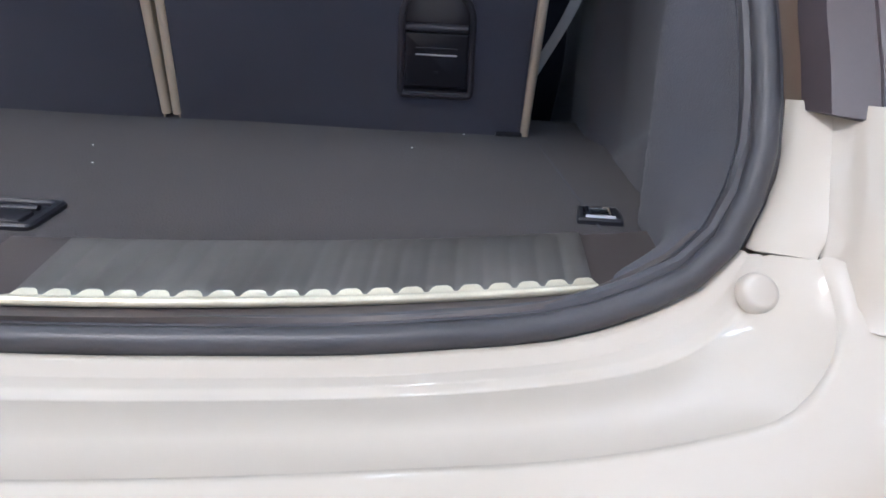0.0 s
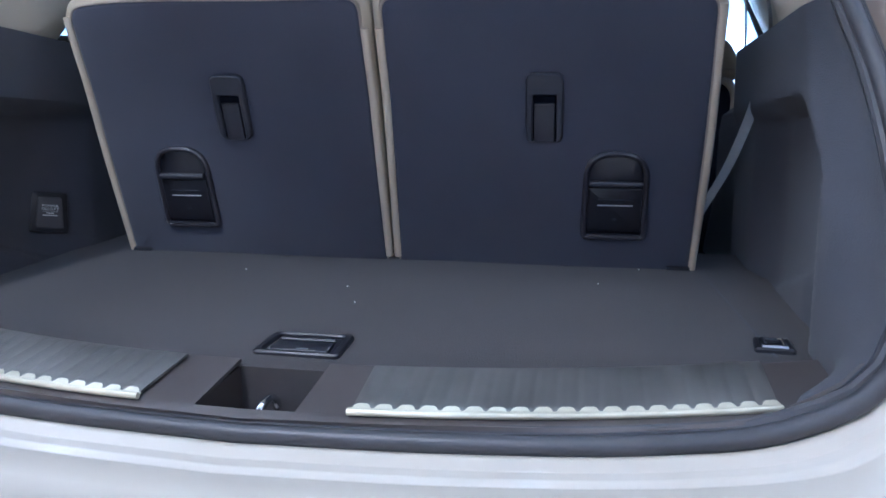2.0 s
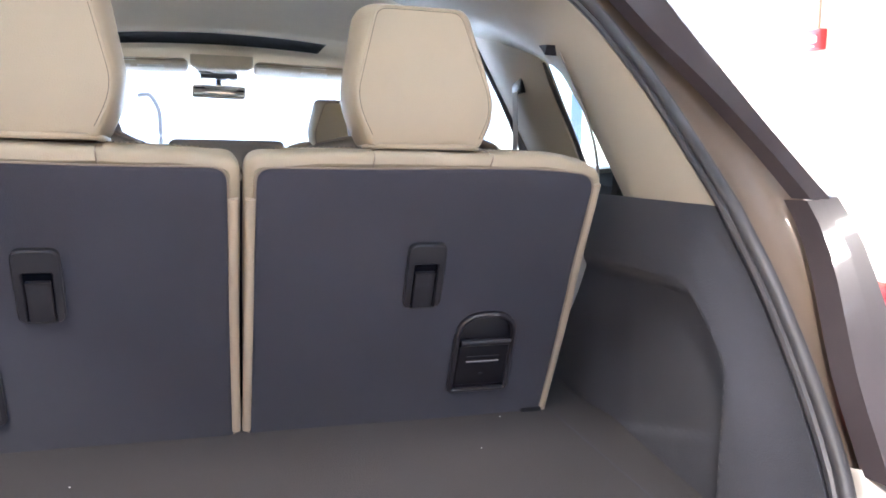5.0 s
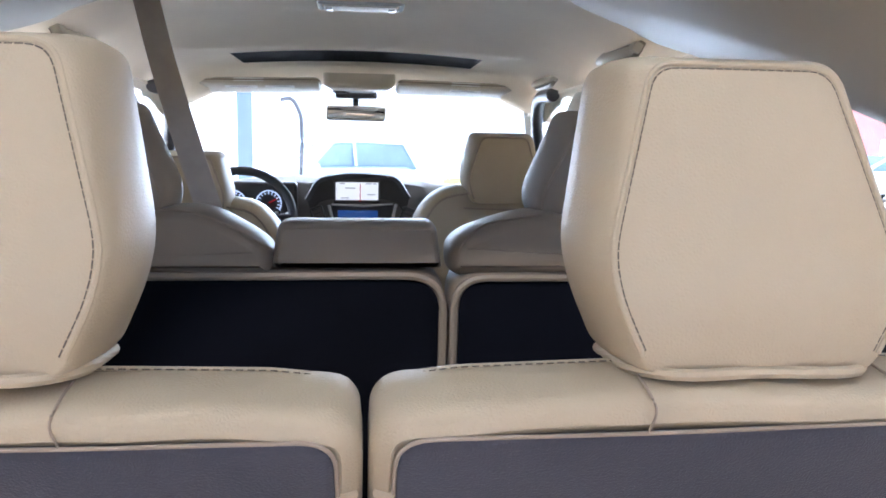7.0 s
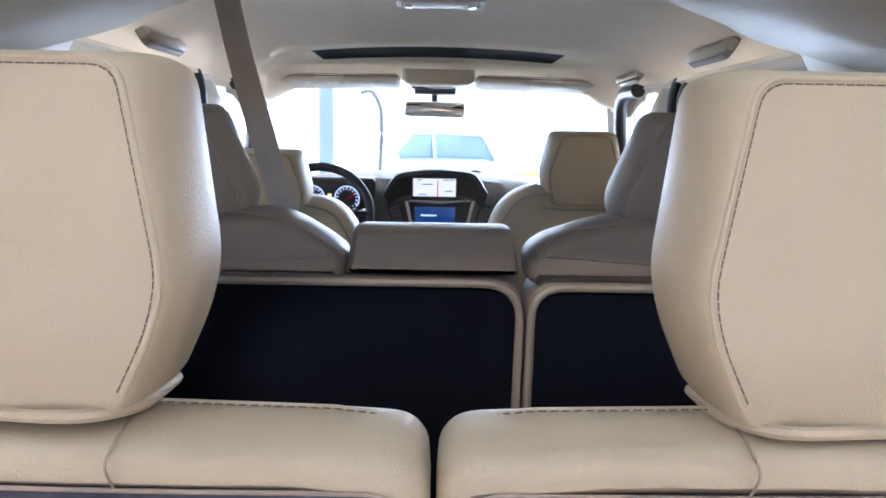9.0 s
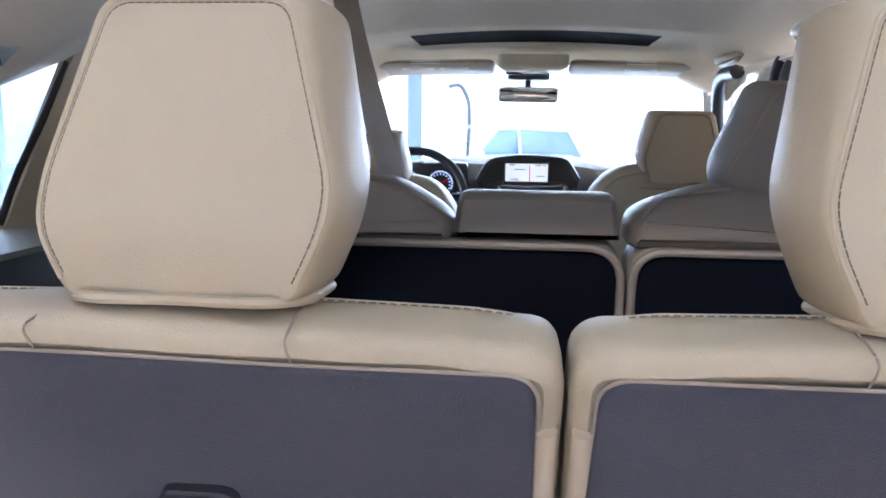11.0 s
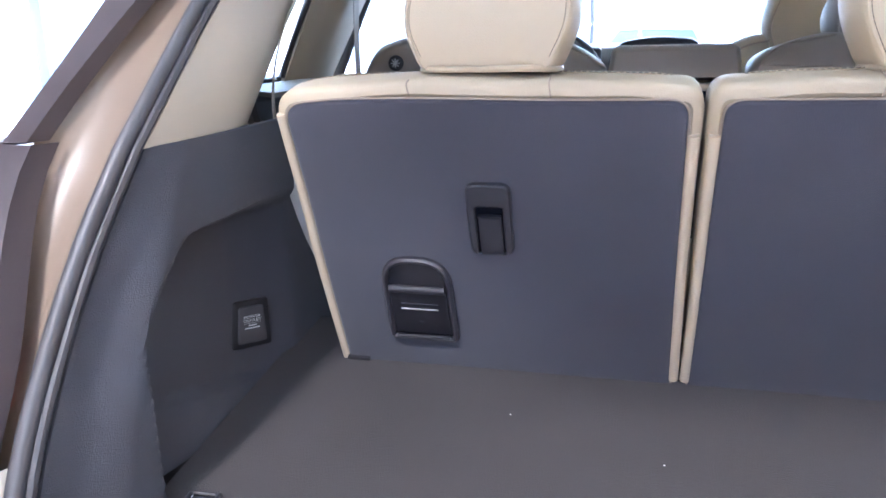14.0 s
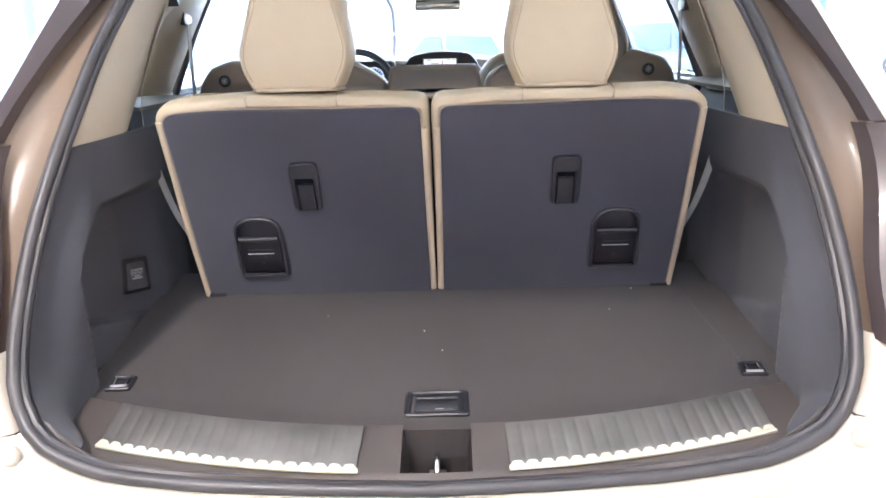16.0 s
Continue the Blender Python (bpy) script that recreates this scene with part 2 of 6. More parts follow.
def sheet_bm(P, thick=0.0, closed_u=False, closed_v=False, side=1):
    """A surface through a grid of points, given thickness against its normal."""
    P = np.asarray(P, float)
    nu, nv = P.shape[:2]
    du = np.roll(P, -1, 0) - np.roll(P, 1, 0) if closed_u else np.gradient(P, axis=0)
    dv = np.roll(P, -1, 1) - np.roll(P, 1, 1) if closed_v else np.gradient(P, axis=1)
    N = np.cross(du, dv)
    N /= np.maximum(np.linalg.norm(N, axis=2, keepdims=True), 1e-9)
    layers = [P] if not thick else [P, P - side * N * thick]
    bm = bmesh.new()
    V = [[[bm.verts.new(L[i, j]) for j in range(nv)] for i in range(nu)] for L in layers]
    iu, iv = range(nu if closed_u else nu - 1), range(nv if closed_v else nv - 1)
    for k, L in enumerate(V):
        for i in iu:
            for j in iv:
                q = [L[i][j], L[(i + 1) % nu][j], L[(i + 1) % nu][(j + 1) % nv], L[i][(j + 1) % nv]]
                bm.faces.new(q if k == 0 else q[::-1])
    if thick:
        a, b = V
        if not closed_v:
            for j in (0, nv - 1):
                for i in iu:
                    q = [a[i][j], b[i][j], b[(i + 1) % nu][j], a[(i + 1) % nu][j]]
                    bm.faces.new(q)
        if not closed_u:
            for i in (0, nu - 1):
                for j in iv:
                    bm.faces.new([a[i][j], b[i][j], b[i][(j + 1) % nv], a[i][(j + 1) % nv]])
    bmesh.ops.recalc_face_normals(bm, faces=bm.faces)
    return bm


def loft_bm(rings, cap=True):
    """A closed solid through rings of equally many points."""
    bm = bmesh.new()
    V = [[bm.verts.new(tuple(map(float, p))) for p in r] for r in rings]
    n = len(rings[0])
    for a, b in zip(V, V[1:]):
        for j in range(n):
            bm.faces.new([a[j], a[(j + 1) % n], b[(j + 1) % n], b[j]])
    if cap:
        bm.faces.new(V[0][::-1])
        bm.faces.new(V[-1])
    bmesh.ops.recalc_face_normals(bm, faces=bm.faces)
    return bm


def add_bm(a, b):
    """b joined into a."""
    me = bpy.data.meshes.new("joined")
    b.to_mesh(me)
    b.free()
    a.from_mesh(me)
    bpy.data.meshes.remove(me)
    return a


def tube_bm(pts, r, closed=False, n=8, squash=1.0, up=(0, 0, 1)):
    """A round (or squashed) bar along a line of points."""
    P = [Vector(p) for p in pts]
    k = len(P)
    rings = []
    for i, p in enumerate(P):
        a, b = (P[(i - 1) % k], P[(i + 1) % k]) if closed else (P[max(i - 1, 0)], P[min(i + 1, k - 1)])
        d = (b - a).normalized()
        s = d.cross(Vector(up))
        if s.length < 1e-4:
            s = d.cross(Vector((1, 0, 0)))
        s.normalize()
        t = s.cross(d)
        rad = r(i / max(k - 1, 1)) if callable(r) else r
        rings.append([p + (s * math.cos(q) + t * math.sin(q) * squash) * rad for q in (2 * math.pi * j / n for j in range(n))])
    if not closed:
        return loft_bm(rings)
    bm = bmesh.new()
    V = [[bm.verts.new(p) for p in ring] for ring in rings]
    for i in range(k):
        a, b = V[i], V[(i + 1) % k]
        for j in range(n):
            bm.faces.new([a[j], a[(j + 1) % n], b[(j + 1) % n], b[j]])
    bmesh.ops.recalc_face_normals(bm, faces=bm.faces)
    return bm


def box_bm(w, d, h, bevel=0.0, at=(0, 0, 0), seg=2):
    bm = bmesh.new()
    bmesh.ops.create_cube(bm, size=1.0, matrix=Matrix.Translation(at) @ Matrix.Diagonal((w, d, h, 1)))
    if bevel:
        bmesh.ops.bevel(bm, geom=bm.edges[:], offset=bevel, segments=seg, profile=0.6, affect="EDGES")
    return bm


def cyl_bm(r, h, n=24, at=(0, 0, 0), axis="Z", bevel=0.0, r2=None):
    bm = bmesh.new()
    rot = {"Z": Matrix(), "X": Matrix.Rotation(math.pi / 2, 4, "Y"), "Y": Matrix.Rotation(-math.pi / 2, 4, "X")}[axis]
    bmesh.ops.create_cone(bm, cap_ends=True, segments=n, radius1=r, radius2=r if r2 is None else r2, depth=h, matrix=Matrix.Translation(at) @ rot)
    if bevel:
        bmesh.ops.bevel(bm, geom=[e for e in bm.edges if len(e.link_faces[0].verts) > 4 or len(e.link_faces[1].verts) > 4],
                        offset=bevel, segments=2, profile=0.6, affect="EDGES")
    return bm


def round_poly(pts, radii, n=6):
    """A closed outline with rounded corners."""
    out, k = [], len(pts)
    for i, p in enumerate(pts):
        r = radii if isinstance(radii, (int, float)) else radii[i]
        p, a, b = Vector(p), Vector(pts[i - 1]), Vector(pts[(i + 1) % k])
        u, v = (a - p), (b - p)
        r = min(r, u.length * 0.49, v.length * 0.49)
        if r <= 1e-6:
            out.append(tuple(p))
            continue
        s, e = p + u.normalized() * r, p + v.normalized() * r
        for j in range(n + 1):
            q = j / n
            out.append(tuple(s * (1 - q) ** 2 + p * 2 * q * (1 - q) + e * q * q))
    return out


def inset(poly, d):
    """An outline moved inwards by d (anticlockwise outlines)."""
    P = np.array(poly, float)
    a = np.roll(P, -1, 0) - np.roll(P, 1, 0)
    nrm = np.stack([-a[:, 1], a[:, 0]], 1)
    nrm /= np.maximum(np.linalg.norm(nrm, axis=1, keepdims=True), 1e-9)
    area = 0.5 * np.sum(P[:, 0] * np.roll(P[:, 1], -1) - P[:, 1] * np.roll(P[:, 0], -1))
    return P + nrm * d * (1 if area > 0 else -1)


def plate_bm(poly, depth, bevel=0.002, back=0.0):
    """An outline in the x-y plane raised to z = depth, with a rounded front edge."""
    P = np.array(poly, float)
    at = lambda Q, z: [(x, y, z) for x, y in Q]
    return loft_bm([at(P, back), at(P, depth - bevel), at(inset(P, bevel * 0.35), depth - bevel * 0.35), at(inset(P, bevel), depth)])


def ring_bm(outer, inner, depth, back=0.0, bevel=0.002):
    """A frame between two outlines of equally many points, raised to z = depth."""
    o, i = np.array(outer, float), np.array(inner, float)
    at = lambda Q, z: [(x, y, z) for x, y in Q]
    rings = [at(o, back), at(o, depth - bevel), at(inset(o, bevel), depth), at(inset(i, -bevel), depth), at(i, depth - bevel), at(i, back)]
    bm = bmesh.new()
    V = [[bm.verts.new(p) for p in r] for r in rings]
    n = len(o)
    for k in range(len(V)):
        a, b = V[k], V[(k + 1) % len(V)]
        for j in range(n):
            bm.faces.new([a[j], a[(j + 1) % n], b[(j + 1) % n], b[j]])
    bmesh.ops.recalc_face_normals(bm, faces=bm.faces)
    return bm


def smooth_line(pts, n):
    """n points along a smooth line through the given ones."""
    P = np.array(pts, float)
    s = np.concatenate([[0], np.cumsum(np.linalg.norm(np.diff(P, axis=0), axis=1))])
    q = np.linspace(0, s[-1], n)
    tan = np.gradient(P, s, axis=0)
    out = []
    for v in q:
        i = min(max(np.searchsorted(s, v) - 1, 0), len(s) - 2)
        h = s[i + 1] - s[i]
        t = (v - s[i]) / h
        out.append((2 * t**3 - 3 * t**2 + 1) * P[i] + (t**3 - 2 * t**2 + t) * h * tan[i] + (-2 * t**3 + 3 * t**2) * P[i + 1] + (t**3 - t**2) * h * tan[i + 1])
    return np.array(out)


def step(a, b, x):
    t = np.clip((np.asarray(x, float) - a) / (b - a), 0, 1)
    return t * t * (3 - 2 * t)


def stitches_bm(line, length=0.006, gap=0.003, r=0.0007):
    """Single stitches laid along a line."""
    P = np.array(line, float)
    s = np.concatenate([[0], np.cumsum(np.linalg.norm(np.diff(P, axis=0), axis=1))])
    at = lambda v: np.array([np.interp(v, s, P[:, k]) for k in range(3)])
    bm, v = bmesh.new(), 0.0
    while v + length < s[-1]:
        add_bm(bm, tube_bm([at(v), at(v + length)], r, n=5))
        v += length + gap
    return bm


def words(name, text, size, mat, parent, m, depth=0.0005, label=""):
    """Raised lettering in the built-in font, as one mesh."""
    cu = bpy.data.curves.new(name, "FONT")
    cu.body, cu.size, cu.extrude, cu.align_x, cu.align_y = text, size, depth, "CENTER", "CENTER"
    ob = new(name, cu)
    bpy.context.view_layer.update()
    me = bpy.data.meshes.new_from_object(ob.evaluated_get(bpy.context.evaluated_depsgraph_get()))
    bpy.data.objects.remove(ob)
    me.name = name
    me.materials.clear()
    me.materials.append(mat)
    ob = new(name, me)
    ob.parent, ob.matrix_local = parent, m
    if label:
        tagged(ob, label)
    return ob


def frame_of(origin, x, y):
    """A pose whose x and y axes lie along the given directions."""
    x = Vector(x).normalized()
    z = x.cross(Vector(y)).normalized()
    y = z.cross(x)
    return Matrix.Translation(origin) @ Matrix((x, y, z)).transposed().to_4x4()


# ---- the rear opening: half outline (x, z) from the middle of the sill to the middle of the roof ----
HALF = smooth_line([(0, 0.703), (0.22, 0.709), (0.38, 0.719), (0.495, 0.737), (0.568, 0.772), (0.599, 0.825), (0.608, 0.885), (0.609, 0.955),
                    (0.602, 1.05), (0.584, 1.145), (0.577, 1.21), (0.567, 1.29), (0.552, 1.355), (0.53, 1.42), (0.49, 1.48), (0.41, 1.53), (0.28, 1.56), (0, 1.575)], 60)


def open_y(z):
    return np.where(np.asarray(z) < 1.145, -0.62 + 0.65 * (np.asarray(z) - 0.70), -0.331 + 1.0 * (np.asarray(z) - 1.145))


LOOP = np.array([(x, z) for x, z in HALF] + [(-x, z) for x, z in HALF[-2:0:-1]])   # closed, anticlockwise seen from behind


def around(off, push=0.0, low=1.0, loop=LOOP):
    """The opening's outline grown outwards by off and moved to the rear by push (times low near the sill)."""
    Q = inset(loop, -off)
    f = 1 + (low - 1) * (1 - step(0.70, 0.95, loop[:, 1]))
    y = open_y(loop[:, 1]) - push * f
    return np.stack([Q[:, 0], y, Q[:, 1]], 1)


def floor_z(y):
    return 0.78 + 0.107 * np.asarray(y, float)


# ---- cargo floor and sill ----
def sill_line(x):
    """Where the carpet ends and the sill begins."""
    return -0.512 + 0.34 * np.abs(np.asarray(x)) ** 2.1 * 0.95


def build_cargo_floor():
    U = np.linspace(-1, 1, 49)
    V = np.linspace(0, 1, 22)
    P = np.zeros((len(U), len(V), 3))
    for i, u in enumerate(U):
        x = u * 0.60
        y0 = float(sill_line(x))
        for j, v in enumerate(V):
            y = y0 + (0.12 - y0) * v
            z = float(floor_z(y)) + 0.0015 * noise.noise((x * 5, y * 5, 0)) - 0.004 * (1 - step(0, 0.05, v))
            P[i, j] = (x, y, z)
    ob = part("cargo_floor", sheet_bm(P, 0.012, side=1), CARPET, None)
    tagged(ob, "dark grey carpeted cargo floor, lightly dusty", "floor", kind="structure")
    # seam line between the lifting panel and the fixed edges
    for s in (1,):
        pts = [(s * (0.505 + 0.03 * t), 0.0 - 0.40 * t, float(floor_z(-0.40 * t)) + 0.001) for t in np.linspace(0, 1, 16)]
        part("panel_gap", tube_bm(pts, 0.0012, n=6, squash=0.4), WALL_CARPET, ob)
    bits = bmesh.new()
    for _ in range(5):
        x, y = random.uniform(-0.5, 0.5), random.uniform(-0.45, -0.02)
        add_bm(bits, box_bm(random.uniform(0.001, 0.0022), random.uniform(0.0007, 0.0011), 0.0012, 0, (x, y, float(floor_z(y)) + 0.003)))
    lint = part("lint", bits, WHITE_LABEL, ob, "pale specks of lint", smooth=False)
    tagged(lint, kind="stuff")
    return ob


def build_sill():
    """The moulded sill between the carpet and the seal, with the latch pocket left open."""
    xs = np.concatenate([np.linspace(-0.585, -0.058, 30), [-0.0475], [0.0555], np.linspace(0.066, 0.585, 30)])
    rows = np.concatenate([np.linspace(0, 0.84, 7), [0.89, 0.935, 0.97, 1.0]])

    def point(x, v):
        y0 = float(sill_line(x))
        zi = float(np.interp(abs(x), HALF[:20, 0], HALF[:20, 1]))
        y1 = float(open_y(zi)) + 0.012 - 0.018 * float(step(0.56, 0.45, abs(x)))
        y = y0 + 0.002 + (y1 - y0 - 0.002) * v
        z = float(floor_z(y)) + 0.001 - 0.008 * v + (zi - 0.001 - float(floor_z(y1)) + 0.007) * float(step(0.84 + 0.095 * float(step(0.52, 0.38, abs(x))), 1.0, v))
        return (x, y, z)
    bm = bmesh.new()
    for side in (xs[:31], xs[31:]):
        P = np.array([[point(x, v) for v in rows] for x in side])
        add_bm(bm, sheet_bm(P, 0.004, side=1))
    strip = np.array([[point(x, v) for v in (0.92, 0.96, 1.0)] for x in (-0.0475, 0.004, 0.0555)])
    add_bm(bm, sheet_bm(strip, 0.004, side=1))
    ob = part("sill_trim", bm, SILL_PLASTIC, None)
    tagged(ob, "dark brown moulded plastic sill trim of the cargo opening", "sill", kind="structure")
    # pocket for the latch
    a, b = (-0.0475, -0.512), (0.0555, -0.624)
    zt = lambda y: float(floor_z(y)) - 0.003
    top = [(a[0], a[1], zt(a[1])), (b[0], a[1], zt(a[1])), (b[0], b[1] + 0.01, zt(b[1])), (a[0], b[1] + 0.01, zt(b[1]))]
    low = [(a[0] + 0.010, a[1] - 0.016, 0.655), (b[0] - 0.010, a[1] - 0.016, 0.655), (b[0] - 0.006, b[1] + 0.014, 0.652), (a[0] + 0.006, b[1] + 0.014, 0.652)]
    pb = bmesh.new()
    T, L = [pb.verts.new(v) for v in top], [pb.verts.new(v) for v in low]
    for k in range(4):
        pb.faces.new([T[k], T[(k + 1) % 4], L[(k + 1) % 4], L[k]])
    pb.faces.new(L[::-1])
    bmesh.ops.solidify(pb, geom=pb.faces[:], thickness=-0.003)
    part("latch_pocket", pb, SILL_PLASTIC, ob, "open latch pocket in the sill", smooth=False)
    st = thing("striker", "steel latch striker loop in the sill pocket", "latch", pose(0.004, -0.558, 0.662))
    part("loop", tube_bm(smooth_line([(-0.001, -0.028, 0), (0, -0.028, 0.030), (0, -0.016, 0.038), (0, 0.012, 0.038), (0, 0.022, 0.030), (0, 0.022, 0)], 16), 0.0045, n=10), CHROME, st)
    part("base_plate", box_bm(0.026, 0.062, 0.005, 0.0015, (0, -0.003, 0.0)), STEEL, st)
    return ob


def build_scuff_plate(s):
    """A ribbed steel plate on the sill; s is its side."""
    def on(x, v):
        y0 = float(sill_line(x)) - 0.010 + 0.015 * abs(x)
        y1 = -0.618 + 0.325 * abs(x) ** 2.1
        y = y0 + (y1 - y0) * v
        return y, float(floor_z(y)) + 0.0055 - 0.0070 * v
    root = thing("scuff_plate", "ribbed brushed-steel scuff plate on the cargo sill", "scuff plate", group="scuff plates on the sill")
    x0, x1 = 0.107, 0.508
    ribs, per = 19, 8
    n = ribs * per + 1
    wave = [0.0, 0.0, 0.75, 1.0, 1.0, 1.0, 1.0, 0.75]
    V = [0.0, 0.05, 0.11, 0.35, 0.60, 0.80, 0.86, 0.92, 1.0]
    P, F = np.zeros((n, len(V), 3)), np.zeros((n, 6, 3))
    for i in range(n):
        w = wave[i % per]
        for j, v in enumerate(V):
            x = x0 + (x1 - x0) * i / (n - 1) + 0.003 * v * (1 - 2 * i / (n - 1))
            y, z = on(x, v)
            P[i, j] = (s * x, y, z + 0.0010 + 0.0011 * w * float(step(0.03, 0.11, v) * step(0.93, 0.84, v)) - 0.0025 * max(0, (v - 0.84) / 0.16) ** 1.6)
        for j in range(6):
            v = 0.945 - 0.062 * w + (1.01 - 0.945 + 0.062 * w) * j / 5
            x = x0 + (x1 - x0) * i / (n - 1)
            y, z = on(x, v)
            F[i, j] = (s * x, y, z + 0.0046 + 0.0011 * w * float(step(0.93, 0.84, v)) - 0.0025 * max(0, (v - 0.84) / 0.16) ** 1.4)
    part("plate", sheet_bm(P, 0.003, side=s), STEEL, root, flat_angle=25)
    part("front_edge", sheet_bm(F, 0.0015, side=s), BRIGHT_STEEL, root, "polished scalloped front edge, its glint in the colour", flat_angle=60)
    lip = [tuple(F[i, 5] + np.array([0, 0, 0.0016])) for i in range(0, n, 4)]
    part("lip", tube_bm(lip, 0.0036, n=10), BRIGHT_STEEL, root, "polished front lip, its glint in the colour")
    return root


def build_floor_handle():
    root = thing("floor_handle", "black plastic recessed pull handle in the cargo floor", "handle",
                 frame_of((0.0035, -0.449, float(floor_z(-0.449)) + 0.001), (1, 0, 0), (0, 1, 0.107)))
    o = round_poly([(-0.052, -0.035), (0.052, -0.035), (0.050, 0.037), (-0.050, 0.037)], 0.008)
    i = round_poly([(-0.042, -0.027), (0.042, -0.027), (0.040, 0.030), (-0.040, 0.030)], 0.006)
    part("bezel", ring_bm(o, i, 0.004, -0.002), PLASTIC, root)
    part("pan", plate_bm(i, -0.0005, 0.0004, -0.003), PLASTIC, root)
    part("flap", plate_bm(round_poly([(-0.036, -0.023), (0.036, -0.023), (0.034, 0.008), (-0.034, 0.008)], 0.004), 0.0032, 0.0012, -0.001), PLASTIC, root)
    part("grip_bar", tube_bm([(-0.033, 0.016, 0.002), (0.033, 0.016, 0.002)], 0.004, n=10, squash=0.6), PLASTIC, root, "rounded grip bar")
    part("mark", box_bm(0.014, 0.0016, 0.0006, 0, (0.004, -0.019, 0.0035)), GREY_INK, root)
    return root


def build_tie_down(s):
    root = thing("tie_down", "black tie-down anchor with a chromed hinged loop", "tie-down", group="tie-downs in the cargo floor",
                 m=frame_of((s * 0.540, -0.363, float(floor_z(-0.363)) + 0.002), (1, -s * 0.05, 0), (0, 1, 0.107)))
    o = round_poly([(-0.024, -0.023), (0.020, -0.023), (0.020, 0.021), (-0.020, 0.021)], 0.004)
    i = inset(o, 0.006)
    part("bezel", ring_bm(o, i, 0.004, -0.002), PLASTIC, root)
    part("pan", plate_bm(i, -0.0012, 0.0004, -0.003), PLASTIC, root)
    part("ring", tube_bm([(-0.011, -0.013, 0.003), (-0.011, 0.009, 0.004), (0.009, 0.009, 0.004), (0.009, -0.013, 0.003)], 0.0024, n=8), CHROME, root, "chrome loop")
    part("hinge", tube_bm([(-0.015, -0.013, 0.002), (0.013, -0.013, 0.002)], 0.0030, n=8), SILVER, root)
    return root


# ---- cargo side trims ----
def side_x(y, z, deep=0.062):
    """Half width of the cargo side trim."""
    w = 0.574 + 0.032 * step(-0.36, -0.52, y) * step(1.16, 0.95, z) * step(0.74, 0.86, z)
    bend = 0.9 * np.clip(np.asarray(z) - 0.93, 0, 1) ** 1.5 * 3.0
    rec = step(-0.372 + bend, -0.345 + bend, y) * step(1.042, 1.012, z) * (1 - 0.75 * step(-0.10, 0.03, y))
    shelf = 0.800 - 0.27 * (np.asarray(y) + 0.20)
    ledge = 0.020 * step(shelf + 0.006, shelf - 0.006, z) * step(-0.33, -0.24, y)
    return w + deep * rec - ledge * rec * (deep / 0.062)


def build_side_trim(s, name):
    U, V = np.linspace(0, 1, 84), np.linspace(0, 1, 64)
    P = np.zeros((len(U), len(V), 3))
    for j, v in enumerate(V):
        for i, u in enumerate(U):
            zt = 1.1455
            # the rear edge follows the opening, the foot follows the floor
            yf = 0.16
            zf = float(floor_z(-0.40 + 0.55 * u)) - 0.03
            z = zf + (zt - zf) * v
            yr = float(open_y(max(z, 0.742))) + 0.012
            y = yr + (yf - yr) * u
            x = float(side_x(y, z, 0.062 if s < 0 else 0.036))
            xr = float(np.interp(max(z, 0.742), HALF[:, 1], HALF[:, 0]))
            k = float(step(0.16, 0.0, u))
            x = x * (1 - k) + xr * k
            P[i, j] = (s * x, y, z)
    ob = part(name, sheet_bm(P, 0.012, side=-s), WALL_CARPET, None)
    tagged(ob, "dark grey carpeted cargo side trim with a moulded recess", "side trim", kind="structure")
    return ob


def win_x(z):
    """Half width at the side glass."""
    return 0.800 - 0.40 * max(0.0, z - 1.17)


def build_upper_trim(s, name):
    """Beige pillar trim from the lower side trim up to the roof lining, bending out to the quarter window."""
    plan = smooth_line([(-0.33, 0.0), (-0.20, -0.005), (-0.09, -0.002), (-0.02, 0.012), (0.05, 0.058), (0.12, 0.112), (0.17, 0.14)], 40)
    Z = np.concatenate([np.linspace(1.145, 1.40, 18), np.linspace(1.42, 1.56, 10)])
    P = np.zeros((len(plan), len(Z), 3))
    for j, z in enumerate(Z):
        yr = float(open_y(z)) + 0.010
        xr = float(np.interp(z, HALF[:, 1], HALF[:, 0]))
        for i, (y, dx) in enumerate(plan):
            u = i / (len(plan) - 1)
            yy = yr + (0.175 + 0.72 * (z - 1.2) + 2.0 * max(0, z - 1.36) - yr) * u
            reach = (win_x(z) - 0.022 - 0.10 * float(step(1.42, 1.56, z)) - xr) / 0.14
            P[i, j] = (s * (xr + dx * (reach if dx > 0 else 1)), yy, z)
    ob = part(name, sheet_bm(P, 0.010, side=-s), TRIM, None)
    tagged(ob, "beige moulded rear pillar trim beside the cargo opening", "pillar trim", kind="structure")
    return ob


def build_seal():
    """The rubber weatherstrip round the rear opening: a lip and a bulb."""
    ob = part("weatherstrip", tube_bm(around(0.0125, 0.009, 1.0), 0.0098, closed=True, n=10), RUBBER, None)
    tagged(ob, "black rubber weatherstrip round the tailgate opening", "seal", kind="structure")
    part("lip", tube_bm(around(0.003, 0.000, 1.0), 0.006, closed=True, n=8), RUBBER, ob)
    part("outer_lip", tube_bm(around(0.0235, 0.002, 1.0), 0.0045, closed=True, n=8), RUBBER, ob)
    return ob


build_cargo_floor()
build_sill()
for s in (-1, 1):
    build_scuff_plate(s)
    build_tie_down(s)
build_floor_handle()
build_side_trim(-1, "wall_left")
build_side_trim(1, "wall_right")
build_upper_trim(-1, "trim_left")
build_upper_trim(1, "trim_right")
build_seal()


